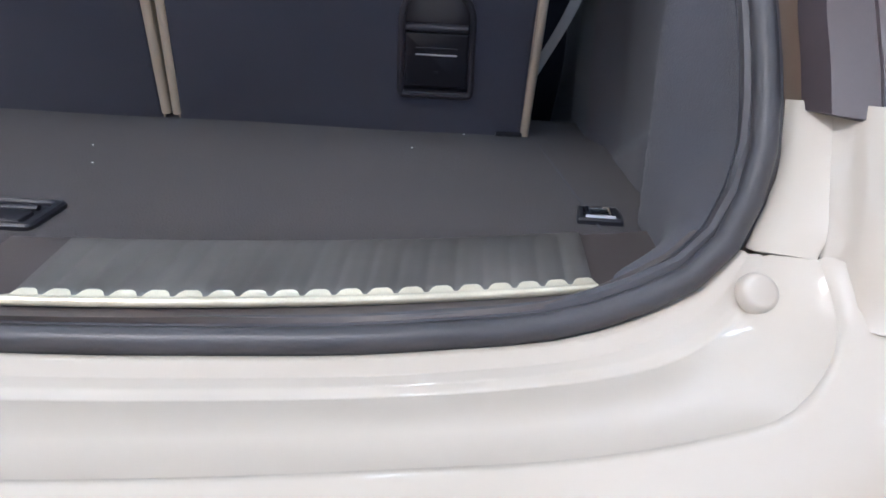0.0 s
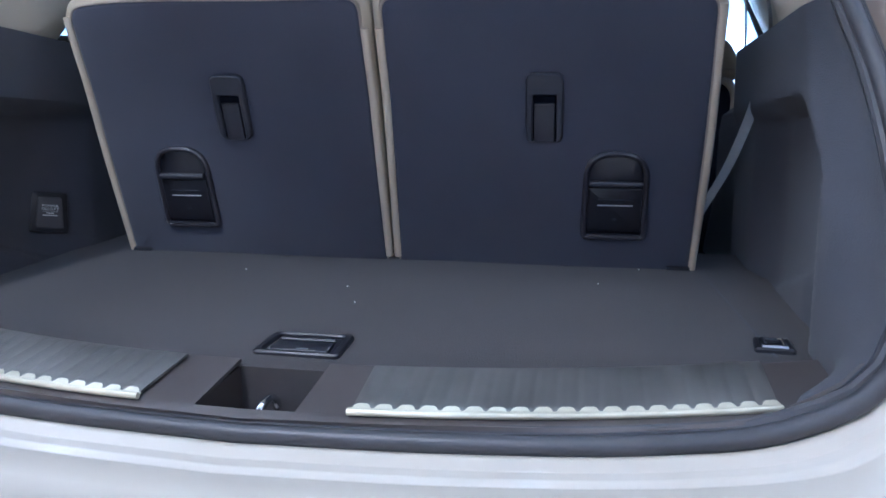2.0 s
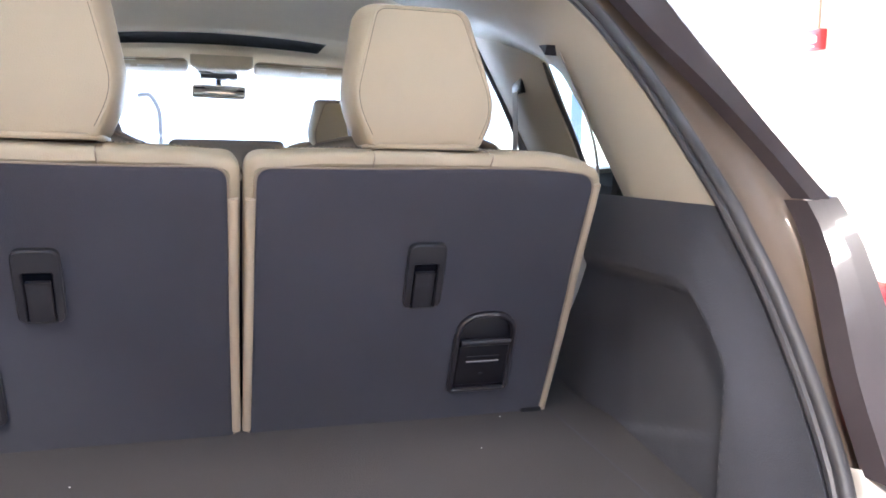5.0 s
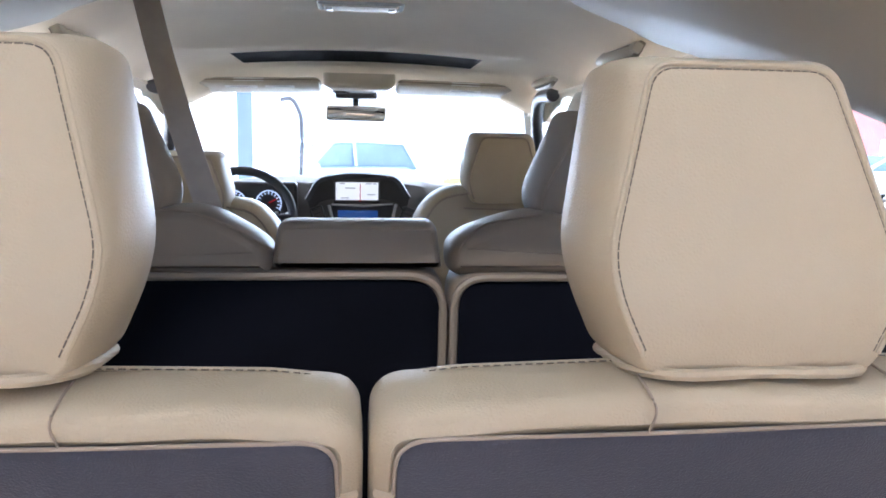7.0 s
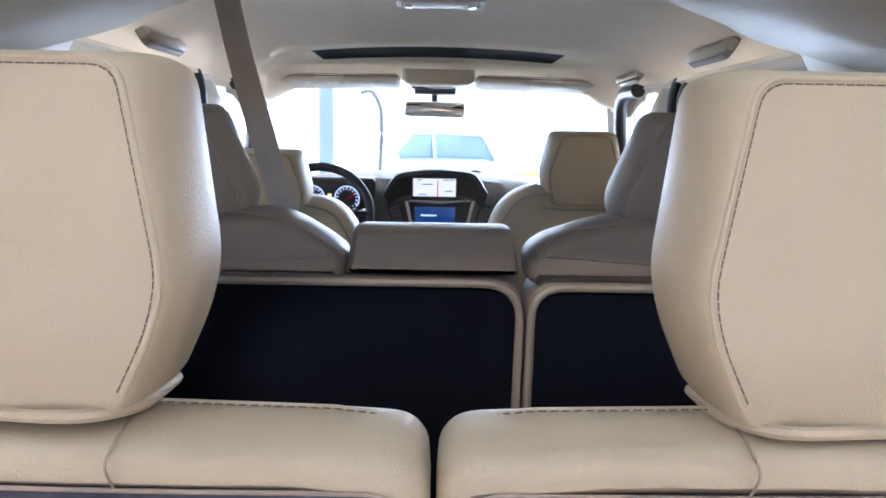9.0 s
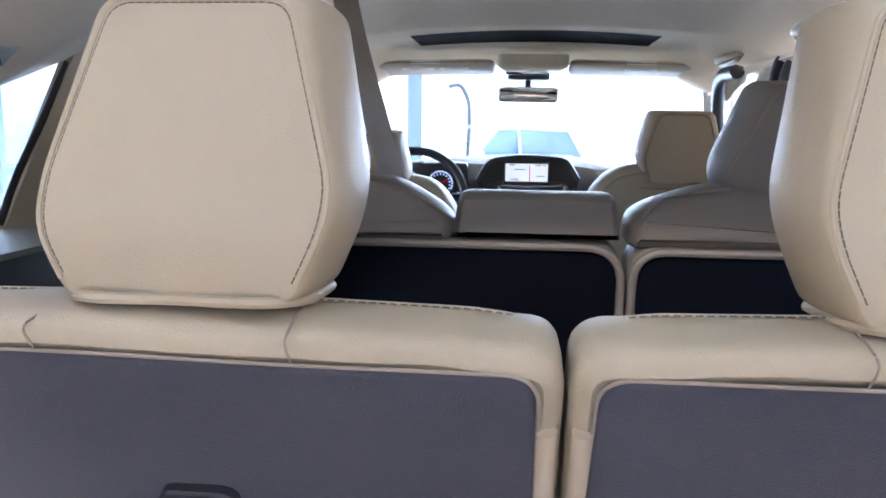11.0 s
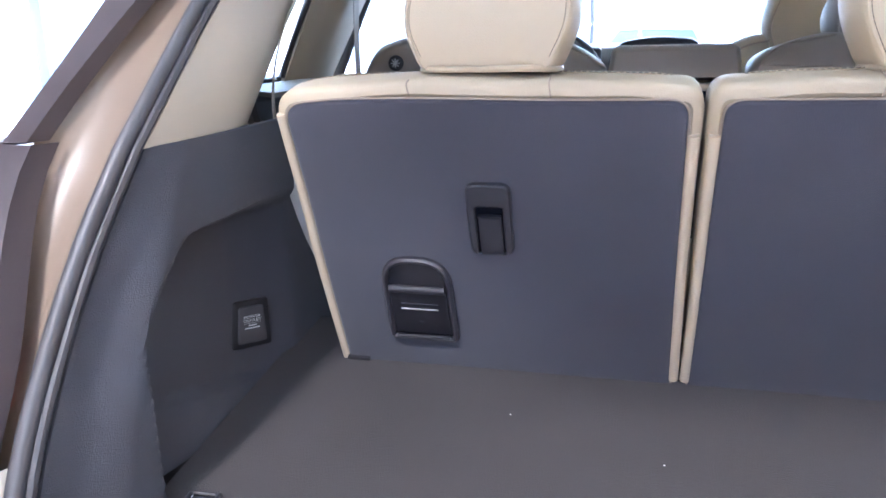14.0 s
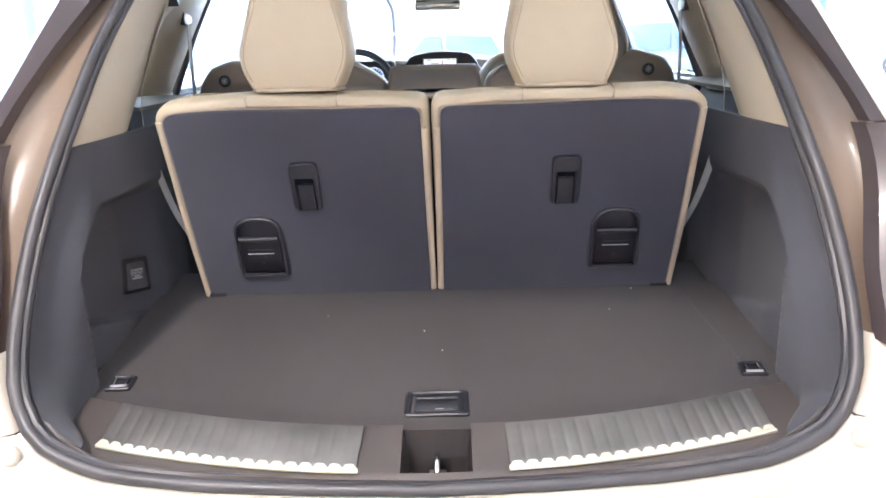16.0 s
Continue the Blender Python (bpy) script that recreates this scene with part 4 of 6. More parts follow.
def headrest_bm(w_low, w_mid, w_top, h, depth, mid=0.31, round_r=0.03, rear=None, lean=0.0):
    """A padded head restraint: a six-sided outline, fullest at mid depth, closing to a flat sewn rear face.
    x across, y up, z to the rear; rear: widths of the sewn face (low, mid, top). Also gives the sewn face's outline."""
    def outline(lo, wide, top, y0, y1, ym, r):
        return round_poly([(-lo / 2, y0), (lo / 2, y0), (wide / 2, ym), (top / 2, y1), (-top / 2, y1), (-wide / 2, ym)],
                          [r * 0.5, r * 0.5, r * 1.6, r * 0.7, r * 0.7, r * 1.6], 7)
    face = np.array(outline(w_low, w_mid, w_top, 0, h, h * mid, round_r))
    lo, wide, top = rear or (w_low - 0.022, w_mid - 0.034, w_top - 0.05)
    back = np.array(outline(lo, wide, top, 0.006, h - 0.008, h * mid, round_r * 0.8))
    rings = []
    for t, ins in ((-0.5, 0.040), (-0.47, 0.020), (-0.40, 0.008), (-0.25, 0.001), (-0.05, 0.0)):
        rings.append([(x, y, t * depth - lean * (y / h) ** 2) for x, y in inset(face, ins)])
    for k in (0.04, 0.14, 0.30, 0.50, 0.70, 0.88, 1.0):
        t = -0.05 + 0.55 * math.sin(math.acos(1 - k)) ** 1.05 if k < 1 else 0.5
        rings.append([(x, y, t * depth) for x, y in face * (1 - k) + back * k])
    bm = loft_bm(rings, cap=False)
    bm.verts.ensure_lookup_table()
    k = len(face)
    ends = [bm.verts[j] for j in range(k)], [bm.verts[(len(rings) - 1) * k + j] for j in range(k)]
    for loop, sgn in zip(ends, (-1, 1)):
        c = sum((v.co for v in loop), Vector()) / k
        prev = loop
        for q, rise in ((0.97, 0.0002), (0.90, 0.0014), (0.76, 0.0034), (0.55, 0.0052), (0.30, 0.0062), (0.08, 0.0064)):
            cur = [bm.verts.new(c + (v.co - c) * q + Vector((0, 0, sgn * rise * depth / 0.12))) for v in loop]
            for j in range(k):
                bm.faces.new([prev[j], prev[(j + 1) % k], cur[(j + 1) % k], cur[j]])
            prev = cur
        bm.faces.new(prev)
    bmesh.ops.recalc_face_normals(bm, faces=bm.faces)
    return bm, [tuple(p) for p in back]


def rim_line(outline, z, low=0.016):
    """The outline without its foot, as one open line."""
    rim = [(x, y, z) for x, y in outline if y > low]
    k = next(j for j in range(len(rim)) if (Vector(rim[j]) - Vector(rim[j - 1])).length > 0.06)
    return rim[k:] + rim[:k]


def build_third_seat(s):
    """One half of the split third-row bench, upright: fabric-backed with a leather roll along its top. s: side."""
    root = thing("third_row_seat", "upright third-row seat, charcoal fabric back with beige leather edging", "car seat",
                 frame_of((0, 0, 0.78), (1, 0, 0), BACK), "third-row seats")
    f = lambda pts: [(s * -x, y) for x, y in pts][:: (1 if s < 0 else -1)]
    outer = f(round_poly([(-0.003, 0.010), (-0.0022, 0.25), (-0.0016, 0.449), (-0.06, 0.4535), (-0.16, 0.4560), (-0.32, 0.4575), (-0.43, 0.4555), (-0.505, 0.443), (-0.507, 0.26), (-0.499, 0.010)],
                         [0.004, 0.1, 0.027, 0.04, 0.04, 0.04, 0.03, 0.034, 0.1, 0.004], 7))
    panel = f(round_poly([(-0.012, -0.004), (-0.0165, 0.25), (-0.0185, 0.437), (-0.06, 0.4375), (-0.166, 0.4375), (-0.329, 0.441), (-0.42, 0.440), (-0.489, 0.433), (-0.4935, 0.25), (-0.4875, -0.004)],
                         [0.004, 0.1, 0.030, 0.04, 0.04, 0.04, 0.03, 0.026, 0.1, 0.004], 7))
    def bulge(p):
        """The upper back swells to the rear below the leather roll."""
        return Vector((p[0], p[1], p[2] + 0.013 * float(step(0.26, 0.43, p[1]) * step(-0.055, -0.004, p[2]))))

    def swell(bm):
        for v in bm.verts:
            v.co = bulge(v.co)
        return bm
    # padded body, rounded over towards the front
    prof = [(-0.022, 0.045, 0.045), (-0.004, 0.026, 0.026), (0.004, 0.012, 0.012), (0.001, 0.004, 0.004), (-0.006, 0.0, 0.0), (-0.015, 0.001, 0.0), (-0.030, 0.0045, 0.0), (-0.047, 0.0115, 0.001), (-0.062, 0.024, 0.004), (-0.078, 0.052, 0.012), (-0.090, 0.090, 0.03)]
    rings = []
    for w, down, ins in prof:
        Q = inset(outer, ins)
        rings.append([(x, y - (down - ins) * float(step(0.30, 0.45, y)), w) for x, y in Q])
    bm = loft_bm(rings)
    for v in bm.verts:
        v.co.z += 0.0025 * noise.noise(v.co * 9 + Vector((s * 3, 0, 0)))
        if v.co.y > 0.43:
            v.co.y += 0.004 * noise.noise(v.co * 14 + Vector((s * 7, 2, 0)))
    part("cushioned_back", swell(bm), LEATHER, root, "beige leather edge roll")
    # fabric rear panel, slightly crowned
    mid_x = float(np.mean([p[0] for p in panel]))
    rings = [[(x, y, w) for x, y in inset(panel, ins)] for ins, w in ((0.0, 0.001), (0.0, 0.0045), (0.0015, 0.0062), (0.006, 0.007))]
    for q in (0.90, 0.78, 0.64, 0.48, 0.32, 0.16, 0.03):
        rings.append([(mid_x + (x - mid_x) * q, 0.22 + (y - 0.22) * q, w) for x, y, w in rings[3]])
    part("back_panel", swell(loft_bm(rings)), FABRIC, root, "charcoal fabric back panel")
    # vinyl edging up both sides
    a = smooth_line([(s * 0.0075, 0.008, 0.0035), (s * 0.010, 0.2, 0.0035), (s * 0.011, 0.395, 0.0035)], 14)
    part("inner_piping", tube_bm([bulge(p) for p in a], 0.0068, n=10), VINYL, root, "pinkish beige vinyl edge strip")
    a = smooth_line([(s * 0.4935, 0.0, 0.003), (s * 0.5005, 0.25, 0.003), (s * 0.4965, 0.42, 0.003)], 14)
    part("outer_piping", tube_bm([bulge(p) for p in a], 0.0062, n=10), VINYL, root)
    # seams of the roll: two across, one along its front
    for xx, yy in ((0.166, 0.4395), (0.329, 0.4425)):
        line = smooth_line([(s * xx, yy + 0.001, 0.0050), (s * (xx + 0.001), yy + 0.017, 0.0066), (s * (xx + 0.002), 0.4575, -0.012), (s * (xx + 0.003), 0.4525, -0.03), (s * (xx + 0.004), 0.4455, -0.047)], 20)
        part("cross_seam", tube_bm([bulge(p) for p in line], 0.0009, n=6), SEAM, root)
    line = [(s * x, float(np.interp(x, [0.010, 0.03, 0.06, 0.16, 0.32, 0.43, 0.48, 0.497], [0.428, 0.4370, 0.4410, 0.4440, 0.4455, 0.4435, 0.436, 0.425])), -0.047) for x in np.linspace(0.014, 0.490, 44)]
    part("front_piping", tube_bm(line, 0.0016, n=6), LEATHER, root)
    part("stitching", stitches_bm([(x, y + 0.0025, z + 0.004) for x, y, z in line], 0.0045, 0.0025, 0.0005), THREAD, root, "dark stitching")
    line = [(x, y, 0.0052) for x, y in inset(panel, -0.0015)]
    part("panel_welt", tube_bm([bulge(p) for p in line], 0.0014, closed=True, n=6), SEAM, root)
    # cushion in front, out of the camera's main view
    part("cushion", box_bm(0.46, 0.36, 0.14, 0.04, (0, 0, 0), 3), LEATHER, root, "", frame_of((0, 0, 0.78), (1, 0, 0), BACK).inverted() @ pose(s * 0.25, 0.33, 0.80))
    # strap guide
    cx = 0.256 if s > 0 else -0.247
    gx = Matrix.Translation((cx, 0.2735, 0.0105)) @ Matrix.Rotation(radians(2.2), 4, "X")
    o = round_poly([(-0.028, -0.055), (0.028, -0.055), (0.028, 0.053), (-0.028, 0.053)], 0.014)
    g = part("strap_guide", ring_bm(o, round_poly([(-0.0175, -0.060 + 0.008), (0.0175, -0.052), (0.0175, 0.020), (-0.0175, 0.020)], 0.003), 0.008, -0.002), CHARCOAL, root, "charcoal plastic strap guide", gx)
    # near-black floor puts the slot's shade into the colour
    part("recess_floor", box_bm(0.036, 0.075, 0.002, 0, (0, -0.016, -0.0005)), FABRIC_2, g)
    part("strap_flap", box_bm(0.030, 0.062, 0.006, 0.002, (0, -0.024, 0.004)), CHARCOAL, g, "folded black pull strap")
    part("flap_edge", box_bm(0.030, 0.004, 0.002, 0.0008, (0, 0.005, 0.0073)), PLASTIC, g)
    part("foot_block", box_bm(0.038, 0.012, 0.016, 0.004, (s * 0.472, 0.002, 0.004)), PLASTIC, root, "small black block at the outer foot")
    # release handle in an arched bezel
    hx = Matrix.Translation((0.367 if s > 0 else -0.359, 0.128, 0.0086))
    o = round_poly([(-0.0515, -0.073), (0.0515, -0.073), (0.0495, 0.076), (-0.0495, 0.076)], [0.012, 0.012, 0.046, 0.046], 9)
    i = inset(o, 0.0085)
    h = part("release_bezel", ring_bm(o, i, 0.007, -0.003, 0.003), GLOSS_BLACK, root, "black arched release handle", hx)
    part("recess", plate_bm(i, -0.0005, 0.0003, -0.004), PLASTIC, h)
    part("paddle", plate_bm(round_poly([(-0.042, -0.058), (0.042, -0.058), (0.042, 0.018), (-0.042, 0.018)], 0.005), 0.0055, 0.0025, -0.001), PLASTIC, h)
    part("paddle_lip", tube_bm([(-0.040, 0.024, 0.006), (0.040, 0.024, 0.006)], 0.0058, n=10), CHARCOAL, h, "rounded lifting lip")
    # lower groove coloured pale grey to paint in the handle's highlight
    for yy in (-0.003, -0.012):
        part("groove", box_bm(0.054, 0.0022, 0.0016, 0.0006, (0, yy, 0.0060)), GREY_INK if yy < -0.01 else CHARCOAL, h)
    part("lower_lip", tube_bm([(-0.040, -0.0655, 0.0045), (0.040, -0.0655, 0.0045)], 0.0028, n=8), PLASTIC, h)
    part("mark", box_bm(0.007, 0.004, 0.0006, 0, (0, -0.036, 0.0056)), CHARCOAL, h)
    # head restraint, more upright than the back
    hm = frame_of((0, 0, 0.78), (1, 0, 0), BACK).inverted() @ frame_of((-0.2445 if s < 0 else 0.2445, -0.097, 1.2115 if s < 0 else 1.2080), (1, 0, 0), (0, 0, 1))
    bm, face = headrest_bm(0.162, 0.219, 0.160, 0.206, 0.112, mid=0.31, rear=(0.144, 0.199, 0.124))
    lean = lambda p: Vector((p[0], p[1], p[2] - 0.29 * max(0.0, p[1] - 0.03) * float(step(0.02, 0.08, p[1]))))
    for v in bm.verts:
        v.co = lean(v.co)
    hr = part("head_restraint", bm, LEATHER, root, "beige leather head restraint with dark-stitched seams", hm)
    rim = [lean(p) for p in rim_line(inset(face, 0.0005), 0.0556)]
    part("side_piping", tube_bm(rim, 0.0021, n=8), LEATHER, hr)
    part("stitching", stitches_bm([lean(p) for p in rim_line(inset(face, 0.0036), 0.0560)], 0.0050, 0.0009, 0.00062), THREAD, hr, "dark stitched seam")
    low = [(-0.080, 0.003, -0.02), (-0.0805, 0.004, 0.010), (-0.077, 0.005, 0.040), (-0.066, 0.006, 0.0545), (0, 0.006, 0.0565), (0.066, 0.006, 0.0545), (0.077, 0.005, 0.040), (0.0805, 0.004, 0.010), (0.080, 0.003, -0.02)]
    part("base_piping", tube_bm(smooth_line(low, 30), 0.0040, n=8), LEATHER, hr, "rounded base piping")
    for p in (-0.062, 0.062):
        part("post", cyl_bm(0.0062, 0.05, 14, (p, -0.018, 0.012), "Y"), SILVER, hr)
        part("post_sleeve", cyl_bm(0.011, 0.008, 16, (p, -0.026, 0.012), "Y", 0.002), VINYL, hr)
    return root


for s in (-1, 1):
    build_third_seat(s)


# ---- second row ----
def cushion_bm(poly, y0, y1, r=0.02, lean=0.0):
    """A padded block: an outline in x-z swept from y0 to y1 with soft edges."""
    P = np.array(poly, float)
    rings = []
    for t, ins in ((0, 0.55), (0.06, 0.25), (0.18, 0.06), (0.4, 0.0), (0.6, 0.0), (0.82, 0.06), (0.94, 0.25), (1, 0.55)):
        rings.append([(x, y0 + (y1 - y0) * t + lean * (z - P[:, 1].min()), z) for x, z in inset(P, ins * r)])
    return loft_bm(rings)


def build_second_row(kind):
    left = kind == "left"
    root = thing("second_row_seat", "wide second-row bench seat, black fabric back, beige leather shoulders darkened for shade" if left else
                 "narrow second-row seat, black fabric back, beige leather shoulder darkened for shade", "car seat", group="second-row seats")
    x0, x1 = (-0.665, 0.137) if left else (0.143, 0.665)
    back = round_poly([(x0, 0.45), (x1, 0.45), (x1, 1.160), (x0, 1.160)], [0.01, 0.01, 0.06, 0.05], 8)
    bm = cushion_bm(back, 0.0, 0.12, 0.03)
    for v in bm.verts:
        v.co.y += 0.66 - 0.13 * (v.co.z - 0.65)
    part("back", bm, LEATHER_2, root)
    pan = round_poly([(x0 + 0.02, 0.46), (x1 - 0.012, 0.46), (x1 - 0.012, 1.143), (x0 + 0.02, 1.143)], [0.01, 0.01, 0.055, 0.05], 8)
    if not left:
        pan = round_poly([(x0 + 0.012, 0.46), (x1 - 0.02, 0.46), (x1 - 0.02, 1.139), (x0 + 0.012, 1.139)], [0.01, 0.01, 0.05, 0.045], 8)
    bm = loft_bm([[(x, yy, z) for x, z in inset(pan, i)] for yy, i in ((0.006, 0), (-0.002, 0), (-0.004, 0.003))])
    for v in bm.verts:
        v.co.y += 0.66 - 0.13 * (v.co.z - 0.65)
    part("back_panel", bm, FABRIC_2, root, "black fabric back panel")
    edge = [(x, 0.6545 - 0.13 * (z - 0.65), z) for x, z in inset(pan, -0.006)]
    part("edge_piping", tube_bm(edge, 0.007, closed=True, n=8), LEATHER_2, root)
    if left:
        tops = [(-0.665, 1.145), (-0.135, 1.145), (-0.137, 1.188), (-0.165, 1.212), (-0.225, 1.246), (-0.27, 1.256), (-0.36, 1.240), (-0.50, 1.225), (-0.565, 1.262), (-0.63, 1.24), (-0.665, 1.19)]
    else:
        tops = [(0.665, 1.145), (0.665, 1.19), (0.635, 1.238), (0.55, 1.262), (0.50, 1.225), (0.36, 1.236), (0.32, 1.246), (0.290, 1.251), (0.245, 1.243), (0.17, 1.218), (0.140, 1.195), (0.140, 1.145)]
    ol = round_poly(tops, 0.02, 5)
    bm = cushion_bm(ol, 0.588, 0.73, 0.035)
    part("shoulder", bm, LEATHER_2, root, "beige leather shoulder padding, darkened for shade")
    s = -1 if left else 1
    if left:
        line = smooth_line([(-0.14, 0.600, 1.190), (-0.20, 0.598, 1.226), (-0.265, 0.598, 1.247), (-0.31, 0.60, 1.25)], 20)
    else:
        line = smooth_line([(0.155, 0.594, 1.150), (0.158, 0.594, 1.195), (0.18, 0.594, 1.220), (0.25, 0.596, 1.240), (0.287, 0.6, 1.245)], 20)
    part("shoulder_seam", tube_bm(line, 0.0022, n=6), SEAM, root)
    knob = part("release_knob", cyl_bm(0.017, 0.012, 24, (s * 0.583, 0.590, 1.205), "Y", 0.003), PLASTIC, root, "round black release knob")
    for k in range(4):
        a = k * math.pi / 4
        part("spoke", tube_bm([(s * 0.583 - 0.010 * math.cos(a), 0.5825, 1.205 - 0.010 * math.sin(a)), (s * 0.583 + 0.010 * math.cos(a), 0.5825, 1.205 + 0.010 * math.sin(a))], 0.0014, n=6), SILVER, knob)
    bm, face = headrest_bm(0.20, 0.285, 0.165, 0.215, 0.12)
    hm = frame_of((s * (0.425 if left else 0.413), 0.70, 1.198), (1, 0, 0), (0, -0.10, 0.99))
    hr = part("head_restraint", bm, LEATHER_2, root, "beige leather head restraint, darkened for shade", hm)
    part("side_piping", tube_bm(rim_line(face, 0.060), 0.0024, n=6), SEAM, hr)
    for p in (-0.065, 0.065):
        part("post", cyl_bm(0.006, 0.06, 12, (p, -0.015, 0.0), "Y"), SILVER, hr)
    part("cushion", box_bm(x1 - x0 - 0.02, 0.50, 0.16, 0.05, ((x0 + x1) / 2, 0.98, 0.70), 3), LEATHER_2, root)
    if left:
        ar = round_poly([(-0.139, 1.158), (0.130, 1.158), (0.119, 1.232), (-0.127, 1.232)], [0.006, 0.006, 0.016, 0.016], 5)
        ap = part("centre_rest", cushion_bm(ar, 0.590, 0.70, 0.02), LEATHER_2, root, "beige leather centre head rest block, darkened for shade")
        part("rest_seam", tube_bm([(x, 0.5935, z) for x, z in inset(ar, 0.009)], 0.0013, closed=True, n=6), SEAM, ap)
    return root


build_second_row("left")
build_second_row("right")


# ---- front seats ----
def build_front_seat(s):
    root = thing("front_seat", "beige leather front seat with a separate head restraint", "car seat", group="front seats")
    cx = -0.43 if s < 0 else 0.375
    top = 1.215 if s < 0 else 1.255
    ol = round_poly([(cx - 0.25, 0.60), (cx + 0.25, 0.60), (cx + 0.235, top - 0.10), (cx + 0.17, top - 0.015), (cx + 0.06, top), (cx - 0.06, top), (cx - 0.17, top - 0.015), (cx - 0.235, top - 0.10)], 0.05, 5)
    bm = cushion_bm(ol, 1.44, 1.60, 0.05)
    for v in bm.verts:
        v.co.y += -0.20 * (v.co.z - 1.0) + 0.02
    part("back", bm, LEATHER, root)
    y = 1.425
    for dx in (-1, 1):
        line = smooth_line([(cx + dx * 0.215, y + 0.005, top - 0.13), (cx + dx * 0.16, y - 0.018, top - 0.045), (cx + dx * 0.07, y - 0.024, top - 0.022)], 14)
        part("shoulder_seam", tube_bm(line, 0.003, n=6), SEAM, root)
    part("yoke_seam", tube_bm([(cx - 0.10, y - 0.016, top - 0.065), (cx, y - 0.018, top - 0.069), (cx + 0.13, y - 0.014, top - 0.065)], 0.0025, n=6), SEAM, root)
    bm, face = headrest_bm(0.165, 0.222, 0.168, 0.185, 0.12, mid=0.36)
    hr = part("head_restraint", bm, LEATHER, root, "beige leather head restraint", frame_of((cx, 1.455, (1.143 if s < 0 else 1.203)), (1, 0, 0), (0, -0.08, 0.99)))
    part("side_piping", tube_bm(rim_line(face, 0.060), 0.0022, n=6), SEAM, hr)
    for p in (-0.06, 0.06):
        part("post", cyl_bm(0.006, 0.08, 12, (p, -0.03, 0.0), "Y"), SILVER, hr)
    part("cushion", box_bm(0.50, 0.52, 0.16, 0.05, (cx, 1.86, 0.66), 3), LEATHER, root)
    return root


build_front_seat(-1)
build_front_seat(1)


# ---- dashboard and controls ----
def build_dashboard():
    root = thing("dashboard", "dark blue-grey dashboard with a hooded centre screen", "dashboard", pose(0.018, 0, 0), kind="structure")
    X = np.linspace(-0.76, 0.76, 61)
    prof = [(2.96, 1.150), (2.80, 1.178), (2.62, 1.190), (2.50, 1.188), (2.43, 1.170), (2.39, 1.13), (2.38, 1.05), (2.40, 0.95), (2.46, 0.82), (2.52, 0.62)]
    P = np.zeros((len(X), len(prof), 3))
    for i, x in enumerate(X):
        c = 0.035 * math.exp(-((x + 0.02) / 0.30) ** 4) + 0.02 * math.exp(-((x + 0.40) / 0.16) ** 4)
        drop = 0.03 * step(0.45, 0.76, abs(x))
        for j, (y, z) in enumerate(prof):
            P[i, j] = (x, y + 0.04 * (x / 0.76) ** 2 - (0.03 if 4 <= j <= 7 else 0) * math.exp(-((x + 0.02) / 0.2) ** 4), z + (c if j in (2, 3, 4) else 0) - drop)
    part("dash_top", sheet_bm(P, 0.015, side=-1), DASH, root)
    # hood over the screen
    ho = [(-0.218, 1.150), (-0.165, 1.228), (-0.10, 1.243), (0.06, 1.245), (0.122, 1.236), (0.180, 1.160)]
    line = smooth_line([(x, 2.345, z) for x, z in ho], 30)
    rear = smooth_line([(x * 1.05, 2.55, z - 0.012) for x, z in ho], 30)
    front = smooth_line([(x * 0.99 - 0.0005, 2.318, z - 0.006) for x, z in ho], 30)
    part("screen_hood", sheet_bm(np.array([front, line, rear]), 0.016, side=-1), DARK_TRIM, root, "black hood over the centre screen")
    fill = loft_bm([[(x, 2.37, z) for x, z in [*ho, (0.165, 1.10), (-0.20, 1.10)]], [(x, 2.385, z) for x, z in [*ho, (0.165, 1.10), (-0.20, 1.10)]]])
    part("screen_surround", fill, PLASTIC, root, smooth=False)
    # centre stack
    st = loft_bm([[(x, y, z) for x, z in ((-0.118, 1.124), (0.112, 1.128), (0.085, 0.93), (-0.10, 0.93))] for y in (2.335, 2.40)])
    part("centre_stack", st, PLASTIC, root, smooth=False)
    for s, a, b in ((-1, (-0.118, 1.124), (-0.088, 0.95)), (1, (0.112, 1.128), (0.082, 0.95))):
        part("silver_strip", tube_bm([(a[0] + s * 0.012, 2.325, a[1]), ((a[0] + b[0]) / 2 + s * 0.006, 2.323, (a[1] + b[1]) / 2), (b[0], 2.325, b[1])], 0.006, n=8), SILVER, root, "satin silver strip")
    part("silver_lip", tube_bm([(-0.12, 2.325, 1.126), (0, 2.318, 1.121), (0.112, 2.325, 1.130)], 0.004, n=8), SILVER, root)
    for s in (-1, 1):
        cx = -0.168 if s < 0 else 0.158
        m = frame_of((cx, 2.338, 1.068), (1, 0, -0.35 * s), (0, 0, 1))
        o = round_poly([(-0.020, -0.055), (0.024, -0.055), (0.030, 0.050), (-0.022, 0.050)], 0.012)
        v = part("air_vent", ring_bm(o, inset(o, 0.006), 0.008, -0.002), PLASTIC, root, "black air vent", m)
        for k in range(6):
            part("slat", box_bm(0.034, 0.004, 0.006, 0.001, (0.002, -0.04 + 0.016 * k, 0.002)), DARK_TRIM, v)
    # trim band in front of the passenger
    band = np.array([[(x, 2.352 + 0.04 * (x / 0.76) ** 2 - 0.012 * math.sin(q * math.pi), 1.08 + 0.075 * q - 0.03 * step(0.4, 0.76, x)) for q in np.linspace(0, 1, 8)] for x in np.linspace(0.21, 0.74, 20)])
    part("passenger_band", sheet_bm(band, 0.006, side=1), DASH, root)
    d = thing("centre_display", "lit navigation map display under the dashboard hood", "screen", pose(0.018, 0, -0.003))
